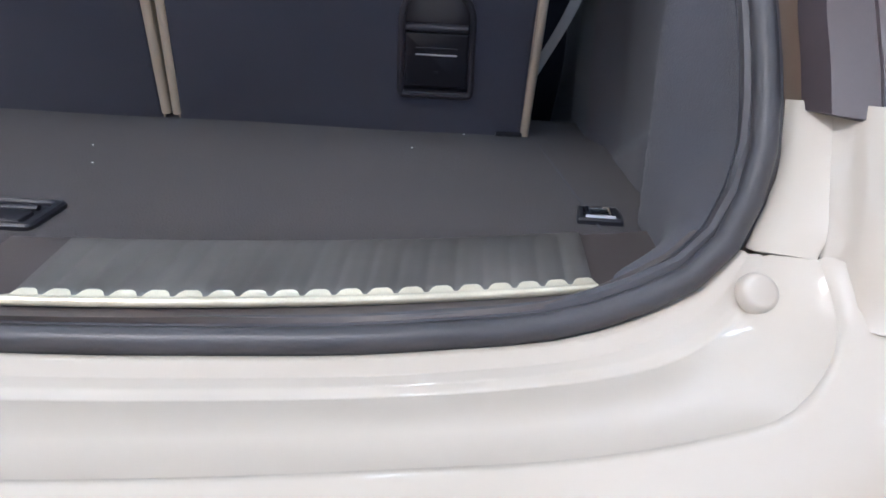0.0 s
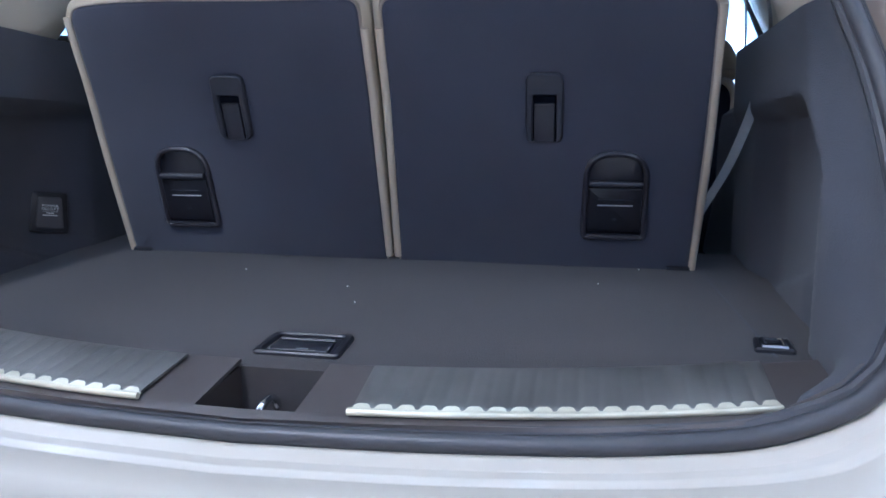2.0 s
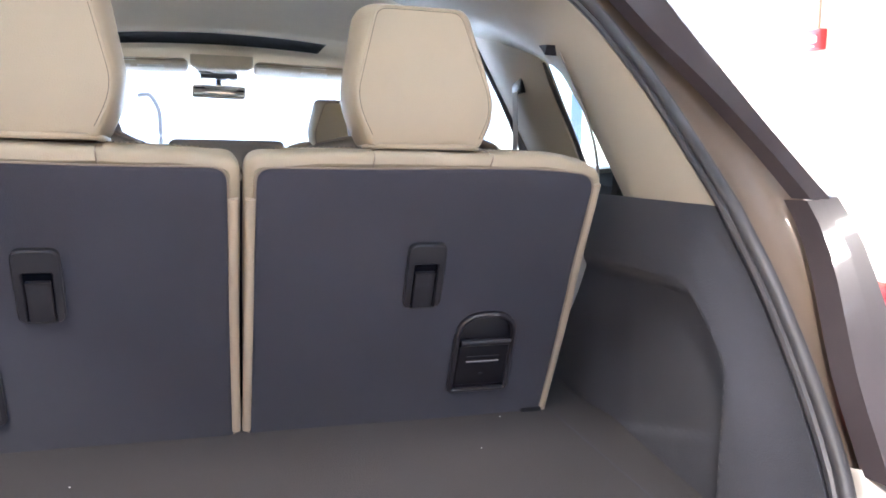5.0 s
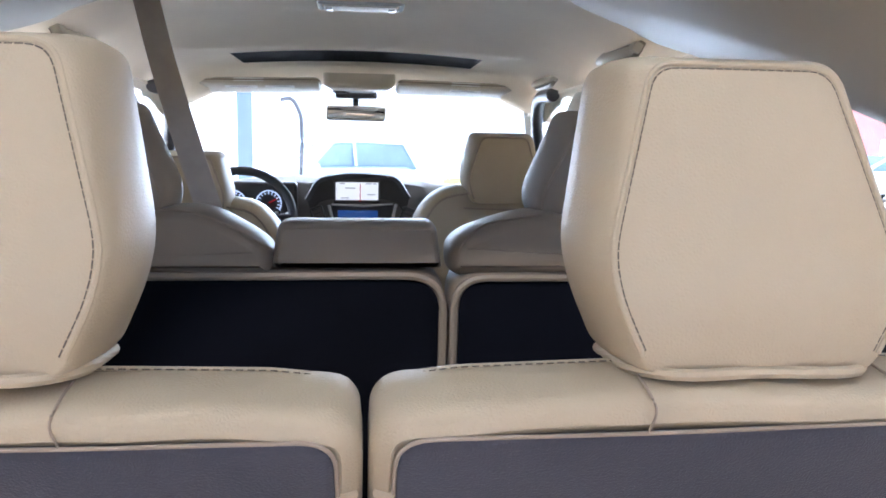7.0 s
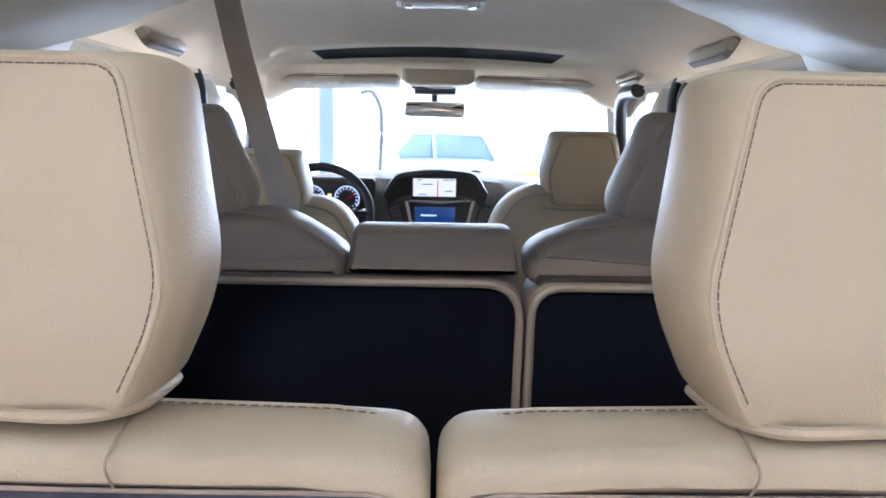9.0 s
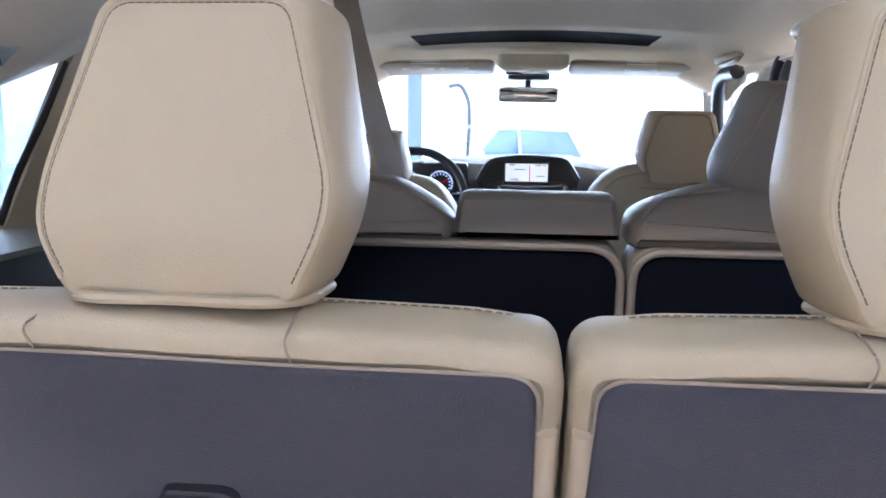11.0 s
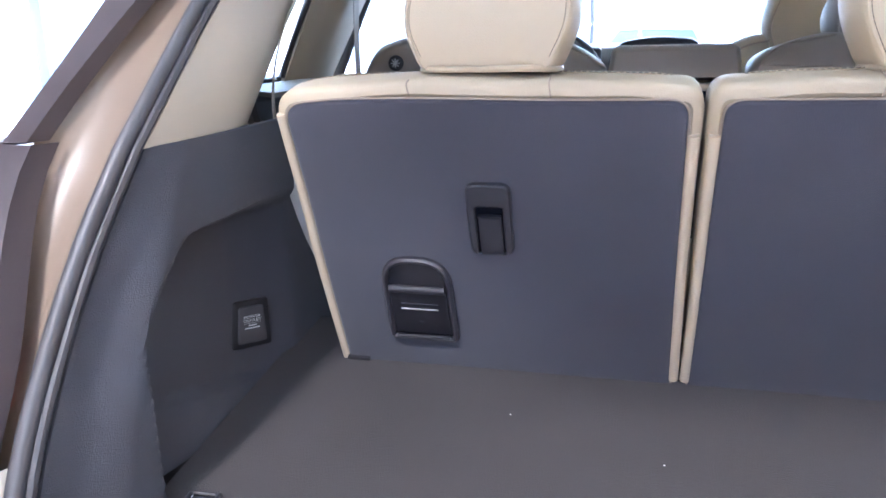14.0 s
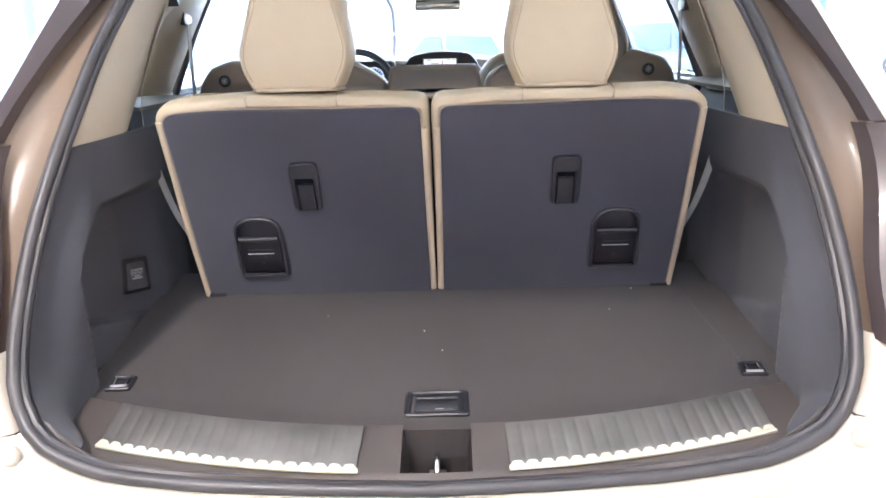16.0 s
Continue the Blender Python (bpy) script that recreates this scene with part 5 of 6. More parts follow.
    part("bezel", box_bm(0.176, 0.012, 0.108, 0.004, (-0.024, 2.366, 1.179)), GLOSS_BLACK, d)
    part("map", box_bm(0.162, 0.003, 0.068, 0.001, (-0.024, 2.3585, 1.178)), SCREEN, d, "pale map picture")
    part("road_line", box_bm(0.003, 0.001, 0.066, 0, (-0.012, 2.3565, 1.172)), RED_ON, d)
    for x, w, z in ((-0.080, 0.020, 1.207), (0.020, 0.022, 1.207), (0.044, 0.012, 1.207), (-0.07, 0.03, 1.152), (0.03, 0.03, 1.165), (-0.05, 0.04, 1.19)):
        part("caption_bar", box_bm(w, 0.001, 0.004, 0, (x, 2.3565, z)), GREY_INK, d)
    t = thing("touch_panel", "dark blue lit touch panel below the map display", "screen", pose(0.018, 0, 0.006))
    part("panel", box_bm(0.152, 0.006, 0.072, 0.003, (-0.021, 2.330, 1.062)), SCREEN_BLUE, t)
    part("caption_bar", box_bm(0.060, 0.001, 0.005, 0, (-0.045, 2.3265, 1.066)), GAUGE, t)
    for k in range(4):
        part("key_mark", box_bm(0.016, 0.001, 0.004, 0, (-0.078 + 0.038 * k, 2.3265, 1.033)), GAUGE, t)
    # instrument cluster
    c = thing("instrument_cluster", "lit instrument cluster with round white-faced dials", "instruments")
    part("housing", box_bm(0.34, 0.06, 0.15, 0.02, (-0.40, 2.36, 1.135), 3), PLASTIC, c)
    for x, mat in ((-0.335, GAUGE), (-0.465, GAUGE)):
        part("dial_ring", tube_bm([(x + 0.046 * math.cos(q), 2.327, 1.13 + 0.046 * math.sin(q)) for q in np.linspace(0, 2 * math.pi, 32, endpoint=False)], 0.0022, closed=True, n=6), mat, c)
        for k in range(15):
            a = math.radians(-50 + 280 * k / 14)
            part("tick", tube_bm([(x + r * math.cos(a), 2.3265, 1.13 + r * math.sin(a)) for r in (0.033, 0.042)], 0.0016, n=5), mat, c)
        part("needle", tube_bm([(x, 2.325, 1.13), (x + 0.03, 2.325, 1.145)], 0.0012, n=5), RED_ON, c)
    part("trip_readout", box_bm(0.016, 0.002, 0.02, 0.001, (-0.40, 2.3275, 1.138)), AMBER, c)
    return root


def build_steering_wheel():
    m = frame_of((-0.402, 2.03, 1.092), (1, 0, 0), (0, 0.42, 0.90))
    root = thing("steering_wheel", "dark leather-rimmed steering wheel with satin spokes", "steering wheel", m)
    part("rim", tube_bm([(0.182 * math.cos(q), 0.182 * math.sin(q), 0) for q in np.linspace(0, 2 * math.pi, 64, endpoint=False)], 0.0155, closed=True, n=12), DARK_TRIM, root)
    hub = round_poly([(-0.075, -0.06), (0.075, -0.06), (0.085, 0.045), (-0.085, 0.045)], 0.03, 6)
    part("hub", plate_bm(hub, 0.03, 0.012, -0.02), DARK_TRIM, root)
    for s in (-1, 1):
        sp = part("spoke", tube_bm([(s * 0.07, 0.0, 0.0), (s * 0.12, 0.01, 0.0), (s * 0.175, 0.014, 0.0)], lambda q: 0.030 - 0.010 * q, n=10, squash=0.35, up=(0, 1, 0)), DARK_TRIM, root)
        part("switch_pad", box_bm(0.05, 0.045, 0.012, 0.005, (s * 0.115, 0.012, 0.010)), PLASTIC, sp)
        for k in range(3):
            part("switch", box_bm(0.012, 0.008, 0.004, 0.002, (s * 0.115 + 0.012 * (k - 1), 0.012 + 0.012 * (k - 1), 0.017)), SILVER, sp)
    part("lower_spoke", tube_bm([(0, -0.05, 0), (0, -0.17, 0)], 0.022, n=10, squash=0.35, up=(0, 0, 1)), SILVER, root)
    part("column", cyl_bm(0.04, 0.30, 16, (0, 0, -0.17)), PLASTIC, root)
    st = thing("stalk", "black column stalk with a silver tip", "switch stalk")
    part("lever", tube_bm([(-0.36, 2.10, 1.09), (-0.25, 2.09, 1.105)], 0.008, n=8), PLASTIC, st)
    part("tip", tube_bm([(-0.25, 2.09, 1.105), (-0.215, 2.088, 1.108)], 0.011, n=10), SILVER, st)
    return root


def build_mirror():
    root = thing("rear_view_mirror", "interior rear-view mirror hung from the windscreen", "mirror", frame_of((-0.008, 2.30, 1.467), (1, 0.06, 0), (0, 0.10, 1)))
    o = round_poly([(-0.112, -0.024), (0.108, -0.026), (0.112, 0.026), (-0.110, 0.028)], 0.014, 5)
    part("case", plate_bm(o, 0.004, 0.003, -0.028), TRIM, root)
    part("glass", plate_bm(inset(o, 0.005), 0.0055, 0.001, 0.003), MIRROR, root, "silvered mirror glass")
    part("stem", tube_bm([(0, 0.02, -0.02), (0, 0.055, -0.03), (0, 0.085, -0.02)], 0.012, n=8), PLASTIC, root)
    part("camera_box", box_bm(0.155, 0.028, 0.06, 0.008, (0.0, 0.068, -0.02)), PLASTIC, root, "black sensor housing")
    return root


def build_overhead_console():
    root = thing("overhead_console", "cream overhead console with map lamps and buttons", "overhead console", pose(0.002, 2.16, 1.560))
    o = round_poly([(-0.125, -0.10), (0.125, -0.10), (0.105, 0.10), (-0.105, 0.10)], 0.03, 5)
    bm = loft_bm([[(x, y, z) for x, y in inset(o, i)] for z, i in ((0.03, 0), (-0.004, 0.0), (-0.014, 0.008), (-0.02, 0.022))])
    part("housing", bm, TRIM, root)
    part("grip", box_bm(0.05, 0.012, 0.012, 0.004, (-0.07, 0.05, -0.022)), PLASTIC, root)
    part("button_row", box_bm(0.09, 0.024, 0.006, 0.002, (0.01, 0.055, -0.021)), PALE_INK, root)
    return root


def build_visor(s):
    root = thing("sun_visor", "folded cream sun visor with white warning labels", "sun visor", group="sun visors",
                 m=frame_of((s * 0.372, 2.19, 1.553), (1, 0, -0.02 * s), (0, 0.96, -0.16)))
    o = round_poly([(-0.238, -0.075), (0.238, -0.075), (0.238, 0.075), (-0.238, 0.075)], 0.022, 5)
    bm = loft_bm([[(x, y, z) for x, y in inset(o, i)] for z, i in ((-0.012, 0.012), (-0.008, 0.003), (0, 0), (0.008, 0.003), (0.012, 0.012))])
    part("panel", bm, TRIM, root)
    part("edge_welt", tube_bm([(x, y, 0) for x, y in inset(o, -0.001)], 0.0025, closed=True, n=6), LEATHER_2, root)
    for k, (cx, w) in enumerate(((-0.03, 0.11), (0.10, 0.10)) if s < 0 else ((0.005, 0.11),)):
        lab = part("label_sheet", box_bm(w, 0.030, 0.0012, 0, (cx, -0.030, -0.0126)), WHITE_LABEL, root, "white warning label")
        for r in range(2):
            part("text_bar", box_bm(w * (0.82 - 0.25 * r), 0.003, 0.0006, 0, (cx - w * 0.04, -0.024 - 0.011 * r, -0.0135)), GREY_INK, lab)
    part("pivot", cyl_bm(0.007, 0.03, 12, (-0.225 if s < 0 else 0.225, 0.06, 0.012)), TRIM, root)
    part("front_face_label", box_bm(0.10, 0.0012, 0.012, 0, (0.0, -0.0762, 0.0)), WHITE_LABEL, root)
    return root


def build_grab_handle(x, y, z, length, label):
    s = 1 if x > 0 else -1
    root = thing("grab_handle", label, "grab handle", frame_of((x, y, z), (0, -s, 0), (s * 0.5, 0, 0.86)), "grab handles")
    h = length / 2
    line = smooth_line([(-h, 0.010, -0.004), (-h * 0.86, -0.004, 0.008), (-h * 0.5, -0.015, 0.018), (h * 0.5, -0.015, 0.018), (h * 0.86, -0.004, 0.008), (h, 0.010, -0.004)], 26)
    part("grip", tube_bm(line, 0.0125, n=12, squash=0.7), TRIM, root)
    # darker plate, and the hook block below, carry the recess shade as colour
    base = round_poly([(-h * 1.08, -0.020), (h * 1.08, -0.020), (h * 1.08, 0.030), (-h * 1.08, 0.030)], 0.022, 5)
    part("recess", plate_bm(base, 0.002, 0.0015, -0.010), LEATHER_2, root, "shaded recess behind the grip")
    for e in (-1, 1):
        part("foot", box_bm(0.036, 0.024, 0.020, 0.007, (e * (h - 0.004), 0.006, 0.002)), TRIM, root)
    part("hook", box_bm(0.022, 0.014, 0.022, 0.005, (-h * 0.1, 0.0, 0.004)), SEAM, root, "small coat hook recess")
    return root


def build_dome_lamp():
    root = thing("dome_lamp", "flat cream dome lamp with a clear lens", "ceiling lamp", pose(0.002, 1.105, float(ceil_z(0, 1.105)) - 0.002))
    o = round_poly([(-0.092, -0.04), (0.092, -0.04), (0.092, 0.04), (-0.092, 0.04)], 0.012, 4)
    part("bezel", ring_bm(o, inset(o, 0.010), 0.004, -0.008), PALE_INK, root, "pale bezel", Matrix.Rotation(math.pi, 4, "X"))
    part("lens", box_bm(0.155, 0.058, 0.006, 0.002, (0, 0, -0.004)), WHITE_LABEL, root, "white lens")
    for s in (-1, 1):
        part("button", box_bm(0.014, 0.03, 0.004, 0.001, (s * 0.066, 0, -0.0085)), SILVER, root)
    return root


def ribbon_bm(pts, width, across, thick=0.0014):
    A = Vector(across).normalized()
    P = np.array([[Vector(p) + A * width * q for q in (-0.5, 0, 0.5)] for p in smooth_line(pts, 24)])
    return sheet_bm(P, thick)


def build_belts():
    b = thing("ceiling_belt", "taupe seat belt hanging from the roof to the second row", "seat belt")
    part("webbing", ribbon_bm([(-0.372, 0.80, 1.640), (-0.330, 0.77, 1.48), (-0.292, 0.745, 1.36), (-0.238, 0.73, 1.19)], 0.047, (1, -0.25, 0.18)), WEBBING, b)
    part("outlet_cover", box_bm(0.085, 0.05, 0.012, 0.005, (-0.372, 0.815, 1.618)), TRIM, b, "cream outlet cover")
    for s in (-1, 1):
        t = thing("side_belt", "taupe third-row seat belt hanging from its roof-side guide", "seat belt", group="third-row side belts")
        part("webbing", ribbon_bm([(s * 0.541, 0.075, 1.386), (s * 0.553, 0.048, 1.335), (s * 0.565, 0.030, 1.294), (s * 0.580, 0.020, 1.25), (s * 0.597, 0.022, 1.18), (s * 0.60, 0.03, 1.12)], 0.034, (0.35 * s, 0.93, 0.1)), WEBBING, t)
        part("lower_webbing", ribbon_bm([(s * 0.604, 0.03, 1.13), (s * 0.582, 0.022, 1.05), (s * 0.546, 0.014, 0.95), (s * 0.500, 0.02, 0.86)], 0.019, (1.0, 0.15 * s, 0.3 * s)), PALE_WEBBING, t, "pale lower webbing")
        slot = loft_bm([[(s * x, 0.112, 1.400), (s * x, 0.078, 1.397), (s * x, 0.084, 1.380)] for x in (0.518, 0.60)])
        part("guide", slot, PLASTIC, t, "black belt slot")
        t = thing("pillar_belt", "taupe second-row seat belt on the pillar", "seat belt", group="second-row pillar belts")
        part("webbing", ribbon_bm([(s * 0.655, 0.56, 1.36), (s * 0.665, 0.575, 1.26), (s * 0.672, 0.60, 1.12), (s * 0.68, 0.62, 0.95)], 0.040, (0.1 * s, 1.0, 0.0)), WEBBING, t)
        part("guide", box_bm(0.016, 0.06, 0.035, 0.006, (s * 0.662, 0.555, 1.372)), PLASTIC, t, "black pivoting guide")


def build_outlet():
    m = frame_of((-0.620, -0.066, 0.848), (0.62, 1.0, -0.10), (-0.10, 0.0, 1.0)) @ Matrix.Diagonal((1.12, 0.80, 0.95, 1.0))
    root = thing("power_outlet", "black power outlet with a printed flap in the side trim", "power outlet", m)
    # local z points into the car
    o = round_poly([(-0.030, -0.045), (0.030, -0.045), (0.027, 0.045), (-0.027, 0.045)], 0.006, 4)
    part("bezel", plate_bm(o, 0.0025, 0.0015, -0.014), PLASTIC, root)
    f = part("flap", plate_bm(round_poly([(-0.022, -0.036), (0.022, -0.036), (0.018, 0.034), (-0.018, 0.034)], 0.005, 4), 0.0055, 0.002, 0.001), LOW_GREY, root, "grey printed flap")
    for t, z in (("POWER", 0.014), ("OUTLET", 0.007)):
        words("lettering", t, 0.0072, PALE_INK, f, Matrix.Translation((0, z, 0.0058)), 0.0002, "pale printed words")
    part("rule", box_bm(0.024, 0.0006, 0.0004, 0, (0, 0.002, 0.0056)), PALE_INK, f)
    for z, w in ((-0.002, 0.012), (-0.007, 0.022)):
        part("text_bar", box_bm(w, 0.0022, 0.0004, 0, (0, z, 0.0056)), PALE_INK, f)
    return root


build_dashboard()
build_steering_wheel()
build_mirror()
build_overhead_console()
for s in (-1, 1):
    build_visor(s)
build_grab_handle(0.548, 1.03, 1.545, 0.20, "cream grab handle over the rear door")
build_grab_handle(-0.563, 1.06, 1.550, 0.20, "cream grab handle over the rear door")
build_grab_handle(0.575, 1.78, 1.553, 0.20, "cream grab handle over the front door")
build_dome_lamp()
build_belts()
build_outlet()


# ---- tailgate, swung fully open ----
def build_tailgate():
    hinge = Vector((0, 0.085, 1.635))
    m = Matrix.Translation(hinge) @ Matrix.Rotation(radians(-66), 4, "X") @ Matrix.Translation(-hinge)
    root = thing("tailgate", "pearl white tailgate swung fully open above the loading bay", "tailgate", m)
    line = smooth_line([(0.06, 1.655), (-0.10, 1.53), (-0.34, 1.22), (-0.46, 1.13), (-0.60, 1.08), (-0.68, 0.98), (-0.705, 0.86), (-0.73, 0.80), (-0.715, 0.705)], 40)
    half = lambda z: float(np.interp(z, [0.70, 0.80, 0.95, 1.15, 1.35, 1.66], [0.50, 0.62, 0.655, 0.635, 0.60, 0.54]))

    def skin(sel, inner=0.0, w=1.0, n=25):
        P = []
        for y, z in sel:
            P.append([(u * half(z) * w, y + 0.05 * abs(u) ** 3 + inner * 0.85, z + inner * 0.35 - 0.0) for u in np.linspace(-1, 1, n)])
        return np.array(P)
    lower = [p for p in line if p[1] < 1.19]
    upper = [p for p in line if p[1] >= 1.15]
    part("outer_panel", sheet_bm(skin(lower), 0.004, side=-1), PAINT, root, "pearl white outer panel")
    rec = np.array([[(u * 0.30, -0.668 + 0.012 * (1 - abs(2 * v - 1)), 0.86 + 0.15 * v) for u in np.linspace(-1, 1, 9)] for v in np.linspace(0, 1, 7)])
    pl = part("plate_recess", sheet_bm(rec + np.array([0, -0.045, 0]), 0.004), PAINT, root)
    part("number_plate", box_bm(0.31, 0.006, 0.16, 0.003, (0, -0.722, 0.935)), PLASTIC, pl, "number plate in a dark frame")
    part("plate_bar", box_bm(0.20, 0.002, 0.05, 0, (0, -0.7265, 0.935)), WHITE_LABEL, pl)
    part("rear_window", sheet_bm(skin(upper, 0.0, 0.90), 0.004), PRIVACY, root, "tinted rear window").visible_shadow = False
    for s in (-1, 1):
        P = np.array([[(s * half(z) * k, y + 0.05 * k ** 3, z) for k in (0.885, 0.94, 1.0)] for y, z in upper])
        part("window_pillar", sheet_bm(P, 0.03, side=s), GLOSS_BLACK, root)
    part("inner_trim", sheet_bm(skin(lower[2:-1], 0.09, 0.92), 0.006), DARK_TRIM, root, "dark grey inner trim panel")
    part("bottom_edge", sheet_bm(np.array([[(u * 0.50, -0.715 + 0.02 * abs(u) ** 3 + d, 0.705 + 0.1 * d) for u in np.linspace(-1, 1, 25)] for d in (0.0, 0.05, 0.10)]), 0.004), PAINT, root)
    latch = part("latch_cover", box_bm(0.12, 0.07, 0.11, 0.015, (0.0, -0.60, 0.76), 3), DARK_TRIM, root, "dark latch cover with a slot")
    part("latch_slot", box_bm(0.022, 0.05, 0.06, 0.004, (0.0, -0.60, 0.735)), PLASTIC, latch)
    part("pull_pocket", box_bm(0.20, 0.02, 0.045, 0.008, (0.30, -0.585, 0.80)), PLASTIC, root, "black pull-down grip pocket")
    part("close_button", box_bm(0.05, 0.012, 0.018, 0.003, (0.16, -0.59, 0.79)), GLOSS_BLACK, root)
    part("spoiler", sheet_bm(np.array([[(u * 0.56, y, z + 0.01 * (1 - u * u)) for u in np.linspace(-1, 1, 17)] for y, z in ((0.07, 1.665), (-0.06, 1.655), (-0.17, 1.635), (-0.18, 1.622), (-0.05, 1.60))]), 0.004), PAINT, root, "white roof spoiler")
    words("badge", "SH-AWD", 0.042, CHROME, root, frame_of((0.42, -0.735, 0.885), (1, 0.10, 0), (0, 0.10, 1)), 0.003, "raised chrome lettering")
    for s in (-1, 1):
        st = thing("gas_strut", "black telescopic tailgate strut", "gas strut", group="tailgate struts")
        a, b = Vector((s * 0.630, -0.005, 1.400)), Vector((s * 0.600, -0.56, 1.83))
        part("cylinder", tube_bm([a, a.lerp(b, 0.55)], 0.014, n=14), PLASTIC, st)
        part("rod", tube_bm([a.lerp(b, 0.5), b], 0.006, n=10), STEEL, st)
        part("ball_joint", cyl_bm(0.016, 0.022, 16, tuple(a), "X", 0.004), PLASTIC, st)
        part("end_joint", cyl_bm(0.014, 0.022, 16, tuple(b), "X", 0.004), PLASTIC, st)
    return root


build_tailgate()


# ---- the hall round the car ----
def wall_slab(name, w, d, h, at, mat, label, category="wall"):
    ob = part(name, box_bm(w, d, h, 0.0, at), mat, None, smooth=False)
    return tagged(ob, label, category, kind="structure")


def build_hall():
    wall_slab("floor_hall", 9.4, 16.6, 0.20, (0, -0.2, -0.101), CONCRETE, "sealed grey concrete hall floor", "floor")
    wall_slab("ceiling_hall", 9.4, 16.6, 0.20, (0, -0.2, 4.30), CEILING_PAINT, "white hall ceiling", "ceiling")
    wall_slab("wall_east", 0.20, 13.4, 4.2, (4.60, -1.6, 2.10), WALL_PAINT, "tan painted hall wall")
    wall_slab("wall_east_head", 0.20, 2.6, 0.9, (4.60, 6.5, 3.75), WALL_PAINT, "tan painted wall over the glazed door")
    wall_slab("wall_west_head", 0.20, 16.2, 0.7, (-4.60, -0.25, 3.85), CEILING_PAINT, "white wall band over the shop front")
    wall_slab("wall_north_head", 9.0, 0.20, 0.8, (0, 7.90, 3.80), CEILING_PAINT, "white wall band over the front door")
    wall_slab("wall_north_side", 0.42, 0.20, 3.4, (-1.52, 7.90, 1.70), CEILING_PAINT, "white wall pier beside the front door")
    # unseen rear walls, added; the gap left on top admits only high light
    for s in (-1, 1):
        wall_slab("wall_south_side", 1.3, 0.20, 4.2, (s * 3.85, -8.4, 2.10), WALL_PAINT, "unseen tan wall added at the rear corner of the hall")
    wall_slab("wall_south_head", 6.4, 0.20, 0.15, (0, -8.4, 4.12), WALL_PAINT, "unseen tan wall strip added over the rear light gap")
    wall_slab("wall_south", 6.4, 0.20, 3.0, (0, -8.4, 1.50), WALL_PAINT, "unseen tan rear wall added to block low light")
    # unseen wall, added to keep side daylight off the loading bay
    wall_slab("wall_west", 0.20, 9.4, 3.5, (-4.60, -3.65, 1.75), WALL_PAINT, "unseen tan wall added beside the shop front to cut side light")
    sf = thing("shop_front", "blue-grey aluminium shop-front frame", "shop front", kind="structure")
    for y in np.arange(1.12, 7.8, 1.52):
        part("mullion", box_bm(0.10, 0.07, 3.5, 0.006, (-4.56, float(y), 1.75)), FRAME_PAINT, sf)
    for z in (0.06, 0.93, 2.45, 3.46):
        part("transom", box_bm(0.09, 6.6, 0.07, 0.006, (-4.56, 4.45, z)), FRAME_PAINT, sf)
    fd = thing("door_frame", "blue-grey metal post of the open front door", "door frame", kind="structure")
    part("post", box_bm(0.16, 0.12, 3.4, 0.01, (-1.18, 7.78, 1.70)), FRAME_PAINT, fd)
    part("right_post", box_bm(0.16, 0.12, 3.4, 0.01, (4.35, 7.78, 1.70)), FRAME_PAINT, fd)
    gd = thing("glazed_door", "white metal frame of the tall glazed side door", "door frame", kind="structure")
    part("post", box_bm(0.16, 0.17, 3.3, 0.01, (4.52, 5.20, 1.65)), WHITE_FRAME, gd)
    part("jamb", box_bm(0.12, 0.05, 3.3, 0.006, (4.50, 5.36, 1.65)), WHITE_FRAME, gd)
    part("head", box_bm(0.14, 2.5, 0.10, 0.01, (4.52, 6.5, 3.28)), WHITE_FRAME, gd)
    # hanging cord beside the front door
    c = thing("hanging_cord", "black cord hanging in a bend beside the front door", "cord")
    part("cable", tube_bm(smooth_line([(-0.80, 7.6, 1.80), (-0.70, 7.6, 1.82), (-0.61, 7.6, 1.70), (-0.58, 7.6, 1.45), (-0.59, 7.6, 1.10), (-0.60, 7.6, 0.6), (-0.60, 7.6, 0.02)], 40), 0.022, n=8), CORD, c)
    # hand chain of the door hoist
    h = thing("hoist_chain", "dull steel hand chain hanging on the tan wall", "chain")
    for dx in (0.0, 0.075):
        for k in range(46):
            z = 1.42 + k * 0.048
            ring = [(4.46 + (0.0 if k % 2 else 0.011 * math.cos(q)), 4.86 - dx + (0.011 * math.cos(q) if k % 2 else 0.0), z + 0.030 * math.sin(q)) for q in np.linspace(0, 2 * math.pi, 10, endpoint=False)]
            part("chain_link", tube_bm(ring, 0.005, closed=True, n=5), CHAIN, h)
    part("wall_hook", tube_bm(smooth_line([(4.5, 4.82, 1.52), (4.45, 4.82, 1.50), (4.44, 4.82, 1.40), (4.47, 4.82, 1.36)], 12), 0.012, n=8), SILVER, h)
    part("loop_end", tube_bm(smooth_line([(4.46, 4.86, 1.42), (4.46, 4.85, 1.36), (4.46, 4.82, 1.33), (4.46, 4.79, 1.36), (4.46, 4.785, 1.42)], 12), 0.008, n=6), CHAIN, h)
    a = thing("fire_alarm", "red fire alarm sounder with a clear strobe on the tan wall", "fire alarm", frame_of((4.50, 3.88, 2.17), (0, -1, 0), (0, 0, 1)))
    part("case", plate_bm(round_poly([(-0.09, -0.08), (0.09, -0.08), (0.09, 0.08), (-0.09, 0.08)], 0.012, 4), 0.055, 0.012, -0.001), RED_PAINT, a)
    part("strobe", box_bm(0.11, 0.055, 0.035, 0.012, (0, 0.0, 0.06), 3), WHITE_LABEL, a, "clear strobe lens")
